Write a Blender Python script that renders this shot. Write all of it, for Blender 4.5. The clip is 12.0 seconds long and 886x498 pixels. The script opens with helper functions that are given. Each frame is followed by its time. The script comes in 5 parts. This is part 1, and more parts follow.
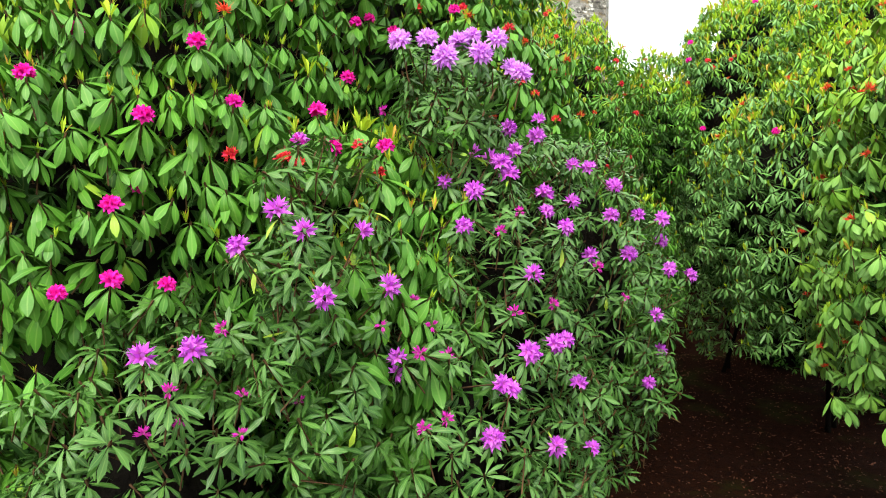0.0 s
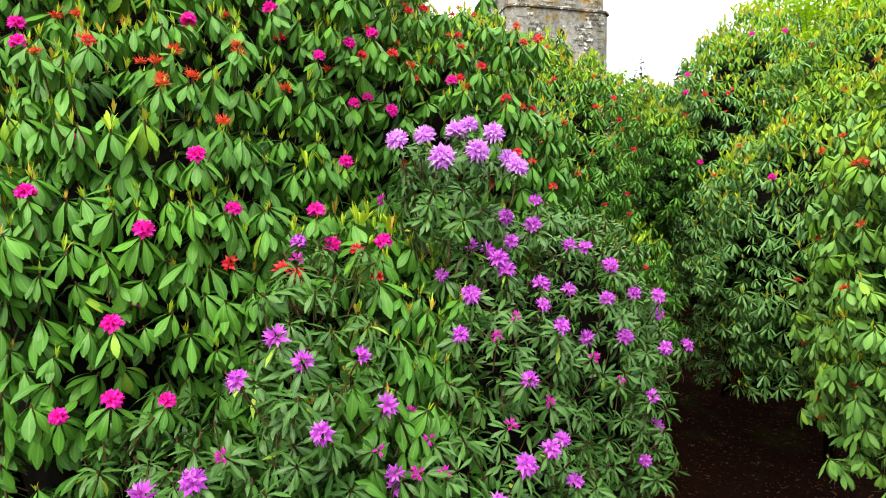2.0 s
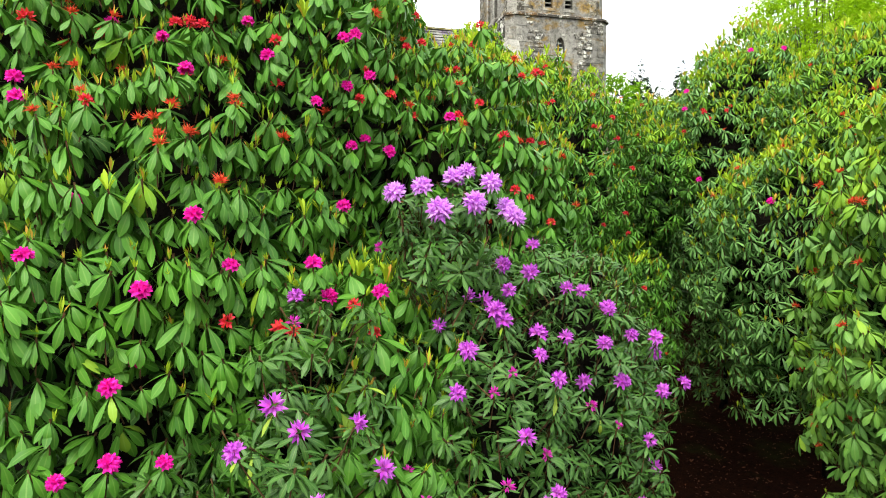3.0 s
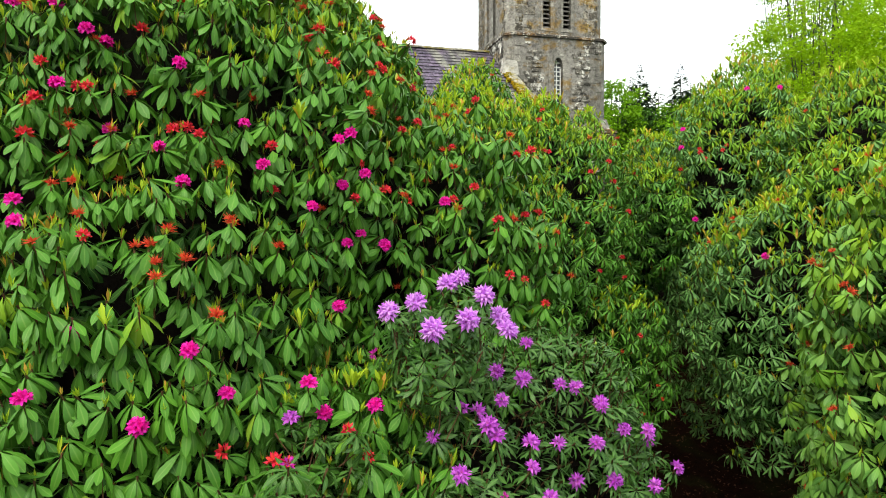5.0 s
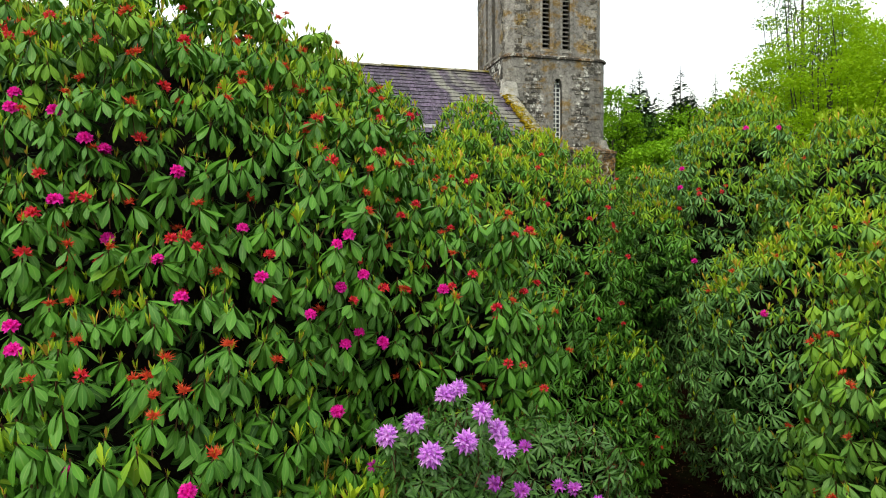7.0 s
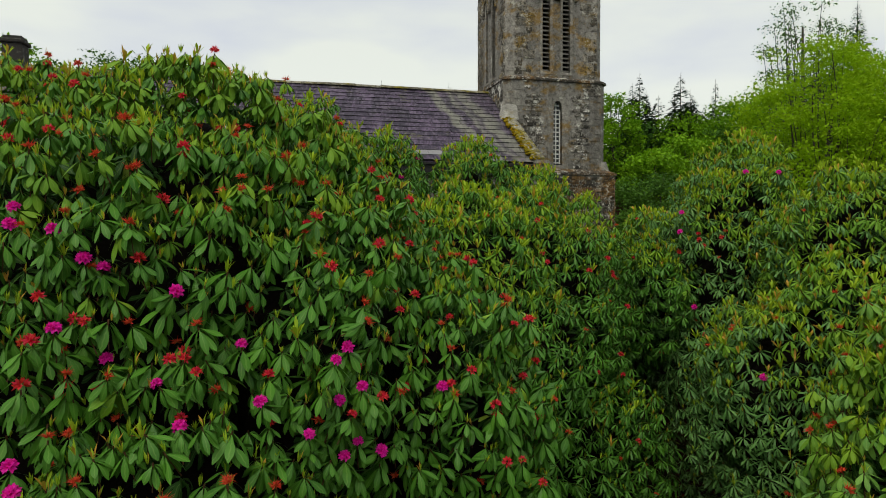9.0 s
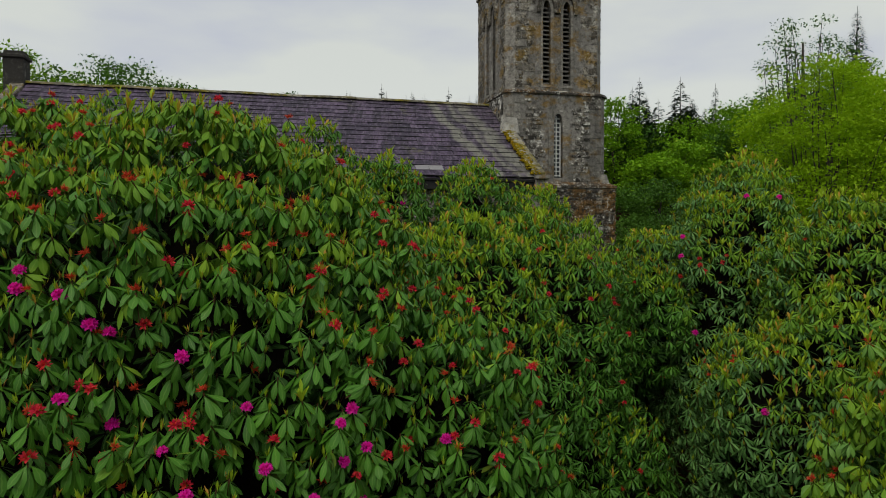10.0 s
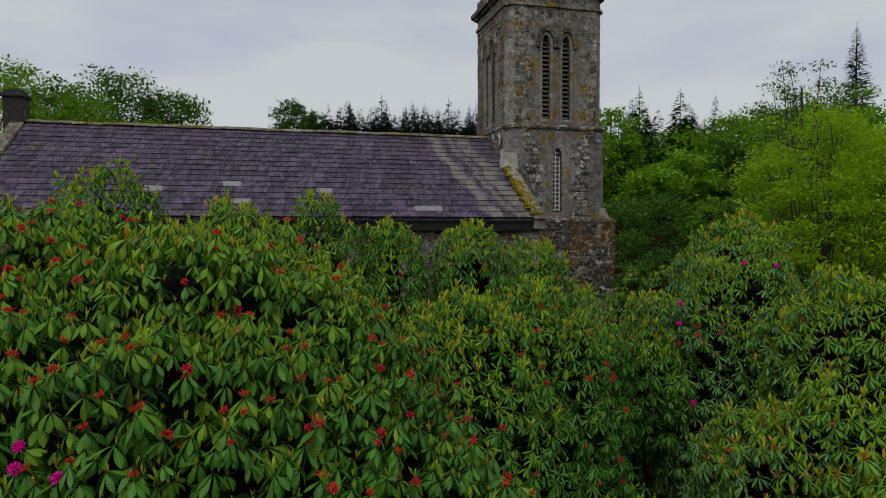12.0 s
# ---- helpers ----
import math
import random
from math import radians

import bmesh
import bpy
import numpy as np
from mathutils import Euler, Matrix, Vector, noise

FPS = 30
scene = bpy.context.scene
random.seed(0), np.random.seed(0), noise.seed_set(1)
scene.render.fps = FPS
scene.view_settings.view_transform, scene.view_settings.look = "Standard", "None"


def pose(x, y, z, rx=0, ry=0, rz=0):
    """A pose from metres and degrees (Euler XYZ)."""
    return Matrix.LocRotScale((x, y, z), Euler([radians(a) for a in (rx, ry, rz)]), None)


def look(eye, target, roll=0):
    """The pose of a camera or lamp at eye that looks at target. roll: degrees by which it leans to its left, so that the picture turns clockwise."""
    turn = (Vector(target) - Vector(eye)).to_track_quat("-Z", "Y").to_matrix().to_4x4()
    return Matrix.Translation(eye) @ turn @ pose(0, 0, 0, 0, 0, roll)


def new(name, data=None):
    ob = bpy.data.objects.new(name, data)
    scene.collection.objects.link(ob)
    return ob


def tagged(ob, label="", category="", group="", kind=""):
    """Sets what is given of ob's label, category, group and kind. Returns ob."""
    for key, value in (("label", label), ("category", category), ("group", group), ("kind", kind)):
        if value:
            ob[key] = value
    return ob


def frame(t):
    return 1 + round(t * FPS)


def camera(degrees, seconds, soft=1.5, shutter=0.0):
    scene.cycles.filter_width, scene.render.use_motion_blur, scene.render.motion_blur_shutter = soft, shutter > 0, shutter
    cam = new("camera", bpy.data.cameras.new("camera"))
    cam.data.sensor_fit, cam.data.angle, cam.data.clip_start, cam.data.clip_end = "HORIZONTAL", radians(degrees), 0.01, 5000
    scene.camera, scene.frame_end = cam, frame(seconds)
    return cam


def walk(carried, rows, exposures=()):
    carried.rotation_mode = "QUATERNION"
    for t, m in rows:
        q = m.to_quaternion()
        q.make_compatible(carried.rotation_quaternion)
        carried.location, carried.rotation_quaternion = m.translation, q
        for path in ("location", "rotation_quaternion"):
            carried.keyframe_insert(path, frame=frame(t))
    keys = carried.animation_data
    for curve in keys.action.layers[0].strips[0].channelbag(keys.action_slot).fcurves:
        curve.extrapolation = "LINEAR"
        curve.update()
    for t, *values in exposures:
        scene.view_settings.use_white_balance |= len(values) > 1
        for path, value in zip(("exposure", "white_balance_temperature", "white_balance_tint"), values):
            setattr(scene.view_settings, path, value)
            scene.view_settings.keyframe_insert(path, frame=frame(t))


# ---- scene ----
cam = camera(69.0, 12.0, 1.0)
METRES, EYE, TILT, LEAN, TURN = 5.0, 4.0, -1.9, 0.0, 0.0
ROWS = [
    (0.0, 0.0, 0.0, 0.0, -0.0, 0.0, 0.0),
    (0.5, 0.0009, -0.0025, 0.0264, -0.0, 0.08, 0.06),
    (1.0, 0.0009, -0.0045, 0.0567, -0.01, 0.11, 0.07),
    (1.5, 0.0013, -0.0068, 0.0851, -0.02, 0.14, 0.08),
    (2.0, 0.0025, -0.008, 0.1151, -0.06, 0.17, 0.09),
    (2.5, 0.0046, -0.009, 0.1431, -0.06, 0.17, 0.06),
    (3.0, 0.0055, -0.0091, 0.1784, -0.09, 0.17, 0.08),
    (5.0, 0.013, -0.0196, 0.3229, -0.14, 0.19, 0.08),
    (5.5, 0.0141, -0.02, 0.3579, -0.15, 0.21, 0.12),
    (6.0, 0.0108, -0.02, 0.3963, -0.16, 0.24, 0.13),
    (6.5, 0.012, -0.0206, 0.433, -0.16, 0.26, 0.15),
    (7.0, 0.016, -0.0208, 0.4738, -0.14, 0.27, 0.16),
    (9.0, 0.0175, -0.021, 0.6428, -0.15, 0.23, 0.07),
    (9.5, 0.0136, -0.023, 0.6852, -0.16, 0.25, 0.08),
    (10.0, 0.0115, -0.0258, 0.7348, -0.16, 0.29, 0.11),
    (10.5, 0.0118, -0.0271, 0.7893, -0.19, 0.3, 0.11),
    (11.0, 0.013, -0.0303, 0.8529, -0.18, 0.31, 0.12),
    (11.5, 0.0159, -0.0341, 0.9156, -0.18, 0.3, 0.11),
    (12.0, 0.017, -0.0329, 0.9977, -0.16, 0.22, 0.09),
]
walk(cam, [(t, pose(0, 0, EYE, TILT, LEAN, TURN) @ pose(METRES * x, METRES * y, METRES * z, 90 + pitch, roll, yaw)) for t, x, y, z, yaw, pitch, roll in ROWS],
     exposures=((0, 1.03, 7000, 4), (3, 0.68, 7000, 3), (5.5, 0.16, 7100, 1), (7, -0.14, 7100, 1), (9, -1.06, 7100, 2), (12, -1.60, 6500, 8)))
SKY, SUN = 0.71, 3.1

# ---------------------------------------------------------------- world and light
world = bpy.data.worlds.new("overcast_sky")
scene.world = world
world.use_nodes = True
wn, wl = world.node_tree.nodes, world.node_tree.links
wn.clear()
w_out = wn.new("ShaderNodeOutputWorld")
w_bg = wn.new("ShaderNodeBackground")
w_sky = wn.new("ShaderNodeTexSky")
w_sky.sky_type, w_sky.sun_disc = "NISHITA", False
w_sky.sun_elevation, w_sky.sun_rotation = radians(53), radians(205)
w_geo = wn.new("ShaderNodeTexCoord")
w_map = wn.new("ShaderNodeMapping")
w_map.inputs["Scale"].default_value = (1.0, 1.0, 3.2)
w_noise = wn.new("ShaderNodeTexNoise")
w_noise.inputs["Scale"].default_value, w_noise.inputs["Detail"].default_value = 1.9, 5.0
w_ramp = wn.new("ShaderNodeValToRGB")
w_ramp.color_ramp.elements[0].position, w_ramp.color_ramp.elements[0].color = 0.36, (0.62, 0.66, 0.84, 1)
w_ramp.color_ramp.elements[1].position, w_ramp.color_ramp.elements[1].color = 0.54, (0.80, 0.84, 0.87, 1)
w_sep = wn.new("ShaderNodeSeparateXYZ")
w_rise = wn.new("ShaderNodeMapRange")
w_rise.inputs["From Min"].default_value, w_rise.inputs["From Max"].default_value = 0.15, 1.0
w_rise.inputs["To Min"].default_value, w_rise.inputs["To Max"].default_value = 3.3, 2.6
w_gain = wn.new("ShaderNodeMix")
w_gain.data_type, w_gain.blend_type = "RGBA", "MULTIPLY"
w_gain.inputs["Factor"].default_value = 1.0
w_dim = wn.new("ShaderNodeMix")
w_dim.data_type, w_dim.blend_type = "RGBA", "MULTIPLY"
w_dim.inputs["Factor"].default_value = 1.0
w_dim.inputs[7].default_value = (0.1, 0.1, 0.1, 1)
w_mix = wn.new("ShaderNodeMix")
w_mix.data_type = "RGBA"
w_mix.inputs["Factor"].default_value = 0.9
wl.new(w_geo.outputs["Generated"], w_map.inputs["Vector"])
wl.new(w_map.outputs["Vector"], w_noise.inputs["Vector"])
wl.new(w_noise.outputs["Fac"], w_ramp.inputs["Fac"])
wl.new(w_geo.outputs["Generated"], w_sep.inputs["Vector"])
wl.new(w_sep.outputs["Z"], w_rise.inputs["Value"])
wl.new(w_ramp.outputs["Color"], w_gain.inputs[6])
wl.new(w_rise.outputs["Result"], w_gain.inputs[7])
wl.new(w_sky.outputs["Color"], w_dim.inputs[6])
wl.new(w_dim.outputs[2], w_mix.inputs[6])
wl.new(w_gain.outputs[2], w_mix.inputs[7])
wl.new(w_mix.outputs[2], w_bg.inputs["Color"])
w_bg.inputs["Strength"].default_value = SKY
wl.new(w_bg.outputs["Background"], w_out.inputs["Surface"])

sun = new("sun", bpy.data.lights.new("sun", "SUN"))
sun.data.energy, sun.data.angle, sun.data.color = SUN, radians(50), (1.0, 0.96, 0.9)
sun.matrix_world = look((-13, -22, 45), (0, 6, 4))


# ---------------------------------------------------------------- materials
def nodes_of(name):
    m = bpy.data.materials.new(name)
    m.use_nodes = True
    m.node_tree.nodes.clear()
    return m, m.node_tree.nodes, m.node_tree.links


def mixed(n, l, fac, a, b, blend="MIX"):
    x = n.new("ShaderNodeMix")
    x.data_type, x.blend_type = "RGBA", blend
    for slot, v in ((0, fac), (6, a), (7, b)):
        if isinstance(v, (int, float)):
            x.inputs[slot].default_value = v
        elif isinstance(v, tuple):
            x.inputs[slot].default_value = (*v[:3], 1)
        else:
            l.new(v, x.inputs[slot])
    return x.outputs[2]


def noise_of(n, l, scale, detail=4.0, rough=0.55, where=None, stretch=None):
    x = n.new("ShaderNodeTexNoise")
    x.inputs["Scale"].default_value, x.inputs["Detail"].default_value = scale, detail
    x.inputs["Roughness"].default_value = rough
    c = n.new("ShaderNodeTexCoord")
    src = c.outputs["Object"] if where is None else where
    if stretch:
        mp = n.new("ShaderNodeMapping")
        mp.inputs["Scale"].default_value = stretch
        l.new(src, mp.inputs["Vector"])
        src = mp.outputs["Vector"]
    l.new(src, x.inputs["Vector"])
    return x.outputs["Fac"]


def ramp_of(n, l, fac, lo, hi, a=(0, 0, 0), b=(1, 1, 1)):
    x = n.new("ShaderNodeValToRGB")
    x.color_ramp.elements[0].position, x.color_ramp.elements[0].color = lo, (*a, 1)
    x.color_ramp.elements[1].position, x.color_ramp.elements[1].color = hi, (*b, 1)
    l.new(fac, x.inputs["Fac"])
    return x.outputs["Color"]


def chance(n, l):
    """One random number for each loose piece and each object."""
    g, o = n.new("ShaderNodeNewGeometry"), n.new("ShaderNodeObjectInfo")
    a = n.new("ShaderNodeMath")
    a.operation = "ADD"
    l.new(g.outputs["Random Per Island"], a.inputs[0])
    l.new(o.outputs["Random"], a.inputs[1])
    f = n.new("ShaderNodeMath")
    f.operation = "FRACT"
    l.new(a.outputs[0], f.inputs[0])
    return f.outputs[0]


def finish(m, n, l, color, rough=0.6, bump=None, strength=0.3, distance=0.01, spec=0.5, translucent=0.0, thin_color=None):
    b = n.new("ShaderNodeBsdfPrincipled")
    if isinstance(color, tuple):
        b.inputs["Base Color"].default_value = (*color, 1)
    else:
        l.new(color, b.inputs["Base Color"])
    if isinstance(rough, float):
        b.inputs["Roughness"].default_value = rough
    else:
        l.new(rough, b.inputs["Roughness"])
    b.inputs["Specular IOR Level"].default_value = spec
    if bump is not None:
        k = n.new("ShaderNodeBump")
        k.inputs["Strength"].default_value, k.inputs["Distance"].default_value = strength, distance
        l.new(bump, k.inputs["Height"])
        l.new(k.outputs["Normal"], b.inputs["Normal"])
    out = n.new("ShaderNodeOutputMaterial")
    if translucent:
        t = n.new("ShaderNodeBsdfTranslucent")
        if thin_color is None:
            thin_color = color
        if isinstance(thin_color, tuple):
            t.inputs["Color"].default_value = (*thin_color, 1)
        else:
            l.new(thin_color, t.inputs["Color"])
        mx = n.new("ShaderNodeMixShader")
        mx.inputs[0].default_value = translucent
        l.new(b.outputs[0], mx.inputs[1])
        l.new(t.outputs[0], mx.inputs[2])
        l.new(mx.outputs[0], out.inputs["Surface"])
    else:
        l.new(b.outputs[0], out.inputs["Surface"])
    return m


def leaf_material(name, dark, light, old, rough=0.38, translucent=0.10, rib=(0.30, 0.42, 0.12), rib_strength=0.22, old_share=0.006, gloss=0.20, young=None, young_share=0.65, by_tree=0.0):
    """A leaf with a pale midrib; its colour differs from leaf to leaf."""
    m, n, l = nodes_of(name)
    r = chance(n, l)
    base = mixed(n, l, r, dark, light)
    blot = noise_of(n, l, 9.0, 3.0)
    base = mixed(n, l, ramp_of(n, l, blot, 0.35, 0.75), base, mixed(n, l, 0.5, base, light), "MIX")
    if young is not None:
        g = n.new("ShaderNodeNewGeometry")
        patch = noise_of(n, l, 1.7, 4.0, 0.6, g.outputs["Position"])
        base = mixed(n, l, ramp_of(n, l, patch, 0.46, 0.66, (0, 0, 0), (young_share,) * 3), base, young)
    if by_tree:
        o = n.new("ShaderNodeObjectInfo")
        base = mixed(n, l, ramp_of(n, l, o.outputs["Random"], 0.1, 0.9, (0, 0, 0), (by_tree,) * 3), base, mixed(n, l, 1.0, base, (0.45, 0.55, 0.9), "MULTIPLY"))
    x = n.new("ShaderNodeMath")
    x.operation = "GREATER_THAN"
    l.new(r, x.inputs[0])
    x.inputs[1].default_value = 1.0 - old_share
    base = mixed(n, l, x.outputs[0], base, old)
    uv = n.new("ShaderNodeUVMap")
    sep = n.new("ShaderNodeSeparateXYZ")
    l.new(uv.outputs[0], sep.inputs[0])
    d = n.new("ShaderNodeMath")
    d.operation = "SUBTRACT"
    l.new(sep.outputs["Y"], d.inputs[0])
    d.inputs[1].default_value = 0.5
    a = n.new("ShaderNodeMath")
    a.operation = "ABSOLUTE"
    l.new(d.outputs[0], a.inputs[0])
    ribf = ramp_of(n, l, a.outputs[0], 0.02, 0.10, (rib_strength,) * 3, (0, 0, 0))
    base = mixed(n, l, ribf, base, rib)
    wave = n.new("ShaderNodeTexWave")
    wave.inputs["Scale"].default_value, wave.inputs["Distortion"].default_value = 4.0, 1.5
    l.new(uv.outputs[0], wave.inputs["Vector"])
    rr = ramp_of(n, l, noise_of(n, l, 23.0, 2.0), 0.3, 0.7, (rough - 0.08,) * 3, (rough + 0.14,) * 3)
    return finish(m, n, l, base, rr, wave.outputs["Fac"], 0.05, 0.003, gloss, translucent, mixed(n, l, 0.55, base, light))


def petal_material(name, a, b, throat, rough=0.55):
    """Petals: colour runs from the throat to the rim, and differs from floret to floret."""
    m, n, l = nodes_of(name)
    base = mixed(n, l, chance(n, l), a, b)
    uv = n.new("ShaderNodeUVMap")
    sep = n.new("ShaderNodeSeparateXYZ")
    l.new(uv.outputs[0], sep.inputs[0])
    f = ramp_of(n, l, sep.outputs["X"], 0.05, 0.45, (0.7,) * 3, (0, 0, 0))
    base = mixed(n, l, f, base, throat)
    return finish(m, n, l, base, rough, noise_of(n, l, 120.0, 2.0), 0.15, 0.002, 0.3, 0.3)


def plain_material(name, a, b, scale, rough=0.7, strength=0.4, distance=0.01, fine=None, stretch=None, translucent=0.0, spec=0.3):
    m, n, l = nodes_of(name)
    big = noise_of(n, l, scale, 5.0, 0.6, None, stretch)
    small = noise_of(n, l, scale * (fine or 7.0), 4.0, 0.6, None, stretch)
    base = mixed(n, l, ramp_of(n, l, big, 0.3, 0.7), a, b)
    base = mixed(n, l, ramp_of(n, l, small, 0.35, 0.7), base, mixed(n, l, 0.6, base, b))
    base = mixed(n, l, chance(n, l), base, mixed(n, l, 0.35, base, a))
    return finish(m, n, l, base, rough, small, strength, distance, spec, translucent)


M_LEAF = leaf_material("rhododendron_leaf", (0.032, 0.118, 0.012), (0.078, 0.218, 0.025), (0.20, 0.34, 0.03), 0.38, gloss=0.19, young=(0.092, 0.262, 0.015), young_share=0.4)
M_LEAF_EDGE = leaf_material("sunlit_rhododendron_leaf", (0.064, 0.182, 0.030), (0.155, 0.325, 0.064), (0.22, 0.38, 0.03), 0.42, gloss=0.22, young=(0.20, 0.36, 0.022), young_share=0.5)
M_LEAF_INNER_SHADE = leaf_material("shaded_inner_leaf", (0.015, 0.054, 0.009), (0.035, 0.102, 0.016), (0.14, 0.20, 0.02), 0.5, old_share=0.012, gloss=0.15)
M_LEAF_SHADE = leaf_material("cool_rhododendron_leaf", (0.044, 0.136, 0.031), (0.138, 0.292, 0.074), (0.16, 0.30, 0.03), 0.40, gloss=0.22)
M_LEAF_FRESH_LIT = leaf_material("fresh_top_lit_leaf", (0.055, 0.166, 0.012), (0.148, 0.298, 0.028), (0.26, 0.40, 0.03), 0.5, old_share=0.0, gloss=0.12, young=(0.22, 0.345, 0.018))
M_LEAF_PURPLE = leaf_material("purple_rhododendron_leaf", (0.020, 0.074, 0.012), (0.062, 0.150, 0.028), (0.22, 0.32, 0.03), 0.36, gloss=0.24)
M_SHOOT = leaf_material("new_shoot", (0.22, 0.37, 0.012), (0.42, 0.54, 0.032), (0.54, 0.27, 0.045), 0.55, 0.30, old_share=0.20)
M_TWIG = plain_material("twig_bark", (0.050, 0.028, 0.015), (0.12, 0.062, 0.03), 14.0, 0.9, spec=0.1)
# stem bark, near black because it also paints the shrubs' inner shade
M_BARK_SHADE = plain_material("bark_and_inner_shade", (0.004, 0.0035, 0.003), (0.011, 0.009, 0.007), 7.0, 0.95, 0.8, 0.02, spec=0.02)
M_PINK = petal_material("pink_petal", (0.78, 0.004, 0.33), (0.88, 0.018, 0.50), (0.70, 0.0, 0.20))
M_RED = petal_material("red_petal", (0.64, 0.010, 0.07), (0.74, 0.05, 0.035), (0.6, 0.02, 0.02))
M_LILAC = petal_material("lilac_petal", (0.58, 0.14, 0.73), (0.83, 0.44, 0.92), (0.58, 0.03, 0.52))
M_VIOLET = petal_material("violet_petal", (0.46, 0.040, 0.55), (0.68, 0.17, 0.74), (0.52, 0.10, 0.26))
M_BUD = petal_material("magenta_bud", (0.50, 0.012, 0.34), (0.62, 0.03, 0.45), (0.25, 0.22, 0.05))
M_SPENT = petal_material("spent_truss", (0.62, 0.035, 0.025), (0.72, 0.11, 0.035), (0.40, 0.14, 0.03), 0.7)


# ---------------------------------------------------------------- building helpers
rng = np.random.default_rng(7)


def arrays(name, verts, faces, uv=None, smooth=True):
    """A mesh from numpy arrays; all faces have the same number of corners."""
    verts, faces = np.asarray(verts, dtype=np.float32), np.asarray(faces, dtype=np.int32)
    me = bpy.data.meshes.new(name)
    me.vertices.add(len(verts))
    me.vertices.foreach_set("co", verts.ravel())
    me.loops.add(faces.size)
    me.loops.foreach_set("vertex_index", faces.ravel())
    me.polygons.add(len(faces))
    me.polygons.foreach_set("loop_start", np.arange(0, faces.size, faces.shape[1], dtype=np.int32))
    me.polygons.foreach_set("use_smooth", np.full(len(faces), smooth, dtype=bool))
    if uv is not None:
        layer = me.uv_layers.new(name="UVMap")
        layer.data.foreach_set("uv", np.asarray(uv, dtype=np.float32)[faces.ravel()].ravel())
    me.update(calc_edges=True)
    return me


def part(name, data, material, parent, label=""):
    """Links a mesh or a bmesh as one object under a thing or a part."""
    if isinstance(data, bmesh.types.BMesh):
        me = bpy.data.meshes.new(name)
        data.to_mesh(me)
        data.free()
        data = me
    if material is not None and not data.materials:
        data.materials.append(material)
    ob = new(name, data)
    if parent is not None:
        ob.parent = parent
    if label:
        tagged(ob, label)
    return ob


def thing(name, place, label, category, group="", kind="", turn=0.0):
    ob = new(name)
    ob.empty_display_size = 0.2
    ob.matrix_basis = pose(*place, 0, 0, turn)
    return tagged(ob, label, category, group, kind)


def frames_of(axis, spin):
    """Rotation matrices whose z follows axis, turned by spin about it."""
    z = axis / np.linalg.norm(axis, axis=1, keepdims=True)
    ref = np.where(np.abs(z[:, :1]) > 0.9, np.array([[0.0, 1.0, 0.0]]), np.array([[1.0, 0.0, 0.0]]))
    x = np.cross(ref, z)
    x /= np.linalg.norm(x, axis=1, keepdims=True)
    y = np.cross(z, x)
    c, s = np.cos(spin)[:, None], np.sin(spin)[:, None]
    return np.stack([c * x + s * y, -s * x + c * y, z], axis=2)


def strewn(pieces, choice, place, turn, size):
    """Copies of small meshes (verts, faces, uv) put down at many places and joined."""
    vs, fs, us, at = [], [], [], 0
    for k, (v, f, u) in enumerate(pieces):
        i = np.nonzero(choice == k)[0]
        if not len(i):
            continue
        w = np.einsum("nij,vj->nvi", turn[i], v) * size[i][:, None, None] + place[i][:, None, :]
        vs.append(w.reshape(-1, 3))
        fs.append((f[None] + (at + np.arange(len(i)) * len(v))[:, None, None]).reshape(-1, f.shape[1]))
        us.append(np.tile(u, (len(i), 1)))
        at += len(i) * len(v)
    return np.concatenate(vs), np.concatenate(fs), np.concatenate(us)


def blade(length, width, start, end, segs=4, fold=0.25, blunt=0.75, twist=0.0):
    """One leaf along +x: a strip with a folded midrib that bends from one pitch to another (radians)."""
    t = np.linspace(0, 1, segs + 1)
    ang = start + (end - start) * t
    step = length / segs
    mid = (ang[:-1] + ang[1:]) / 2
    x = np.concatenate([[0], np.cumsum(np.cos(mid) * step)])
    z = np.concatenate([[0], np.cumsum(np.sin(mid) * step)])
    half = width / 2 * np.clip(np.sin(np.pi * (0.03 + 0.94 * t) ** blunt), 0.05, 1)
    v, u = [], []
    for k in range(segs + 1):
        a = twist * t[k]
        for side, vv in ((-1, 0.0), (0, 0.5), (1, 1.0)):
            up = abs(side) * half[k] * fold
            yy, zz = side * half[k] * np.cos(a), up + side * half[k] * np.sin(a)
            v.append((x[k] - np.sin(ang[k]) * zz, yy, z[k] + np.cos(ang[k]) * zz))
            u.append((t[k], vv))
    f = []
    for k in range(segs):
        for j in range(2):
            p = 3 * k + j
            f.append((p, p + 3, p + 4, p + 1))
    return np.array(v), np.array(f), np.array(u)


def ribbon(length, width, start, end, segs=6, twist=0.0):
    """The same leaf as a smooth strip with no fold, for the joined foliage."""
    t = np.linspace(0, 1, segs + 1)
    ang = start + (end - start) * t
    mid = (ang[:-1] + ang[1:]) / 2
    x = np.concatenate([[0], np.cumsum(np.cos(mid) * length / segs)])
    z = np.concatenate([[0], np.cumsum(np.sin(mid) * length / segs)])
    half = width / 2 * np.clip(np.sin(np.pi * (0.03 + 0.94 * t) ** 1.4), 0.05, 1)
    v, u = [], []
    for k in range(segs + 1):
        a = twist * t[k]
        for side in (-1, 1):
            zz = side * half[k] * np.sin(a)
            v.append((x[k] - np.sin(ang[k]) * zz, side * half[k] * np.cos(a), z[k] + np.cos(ang[k]) * zz))
            u.append((t[k], (side + 1) / 2))
    f = [(2 * k, 2 * k + 2, 2 * k + 3, 2 * k + 1) for k in range(segs)]
    return np.array(v), np.array(f), np.array(u)


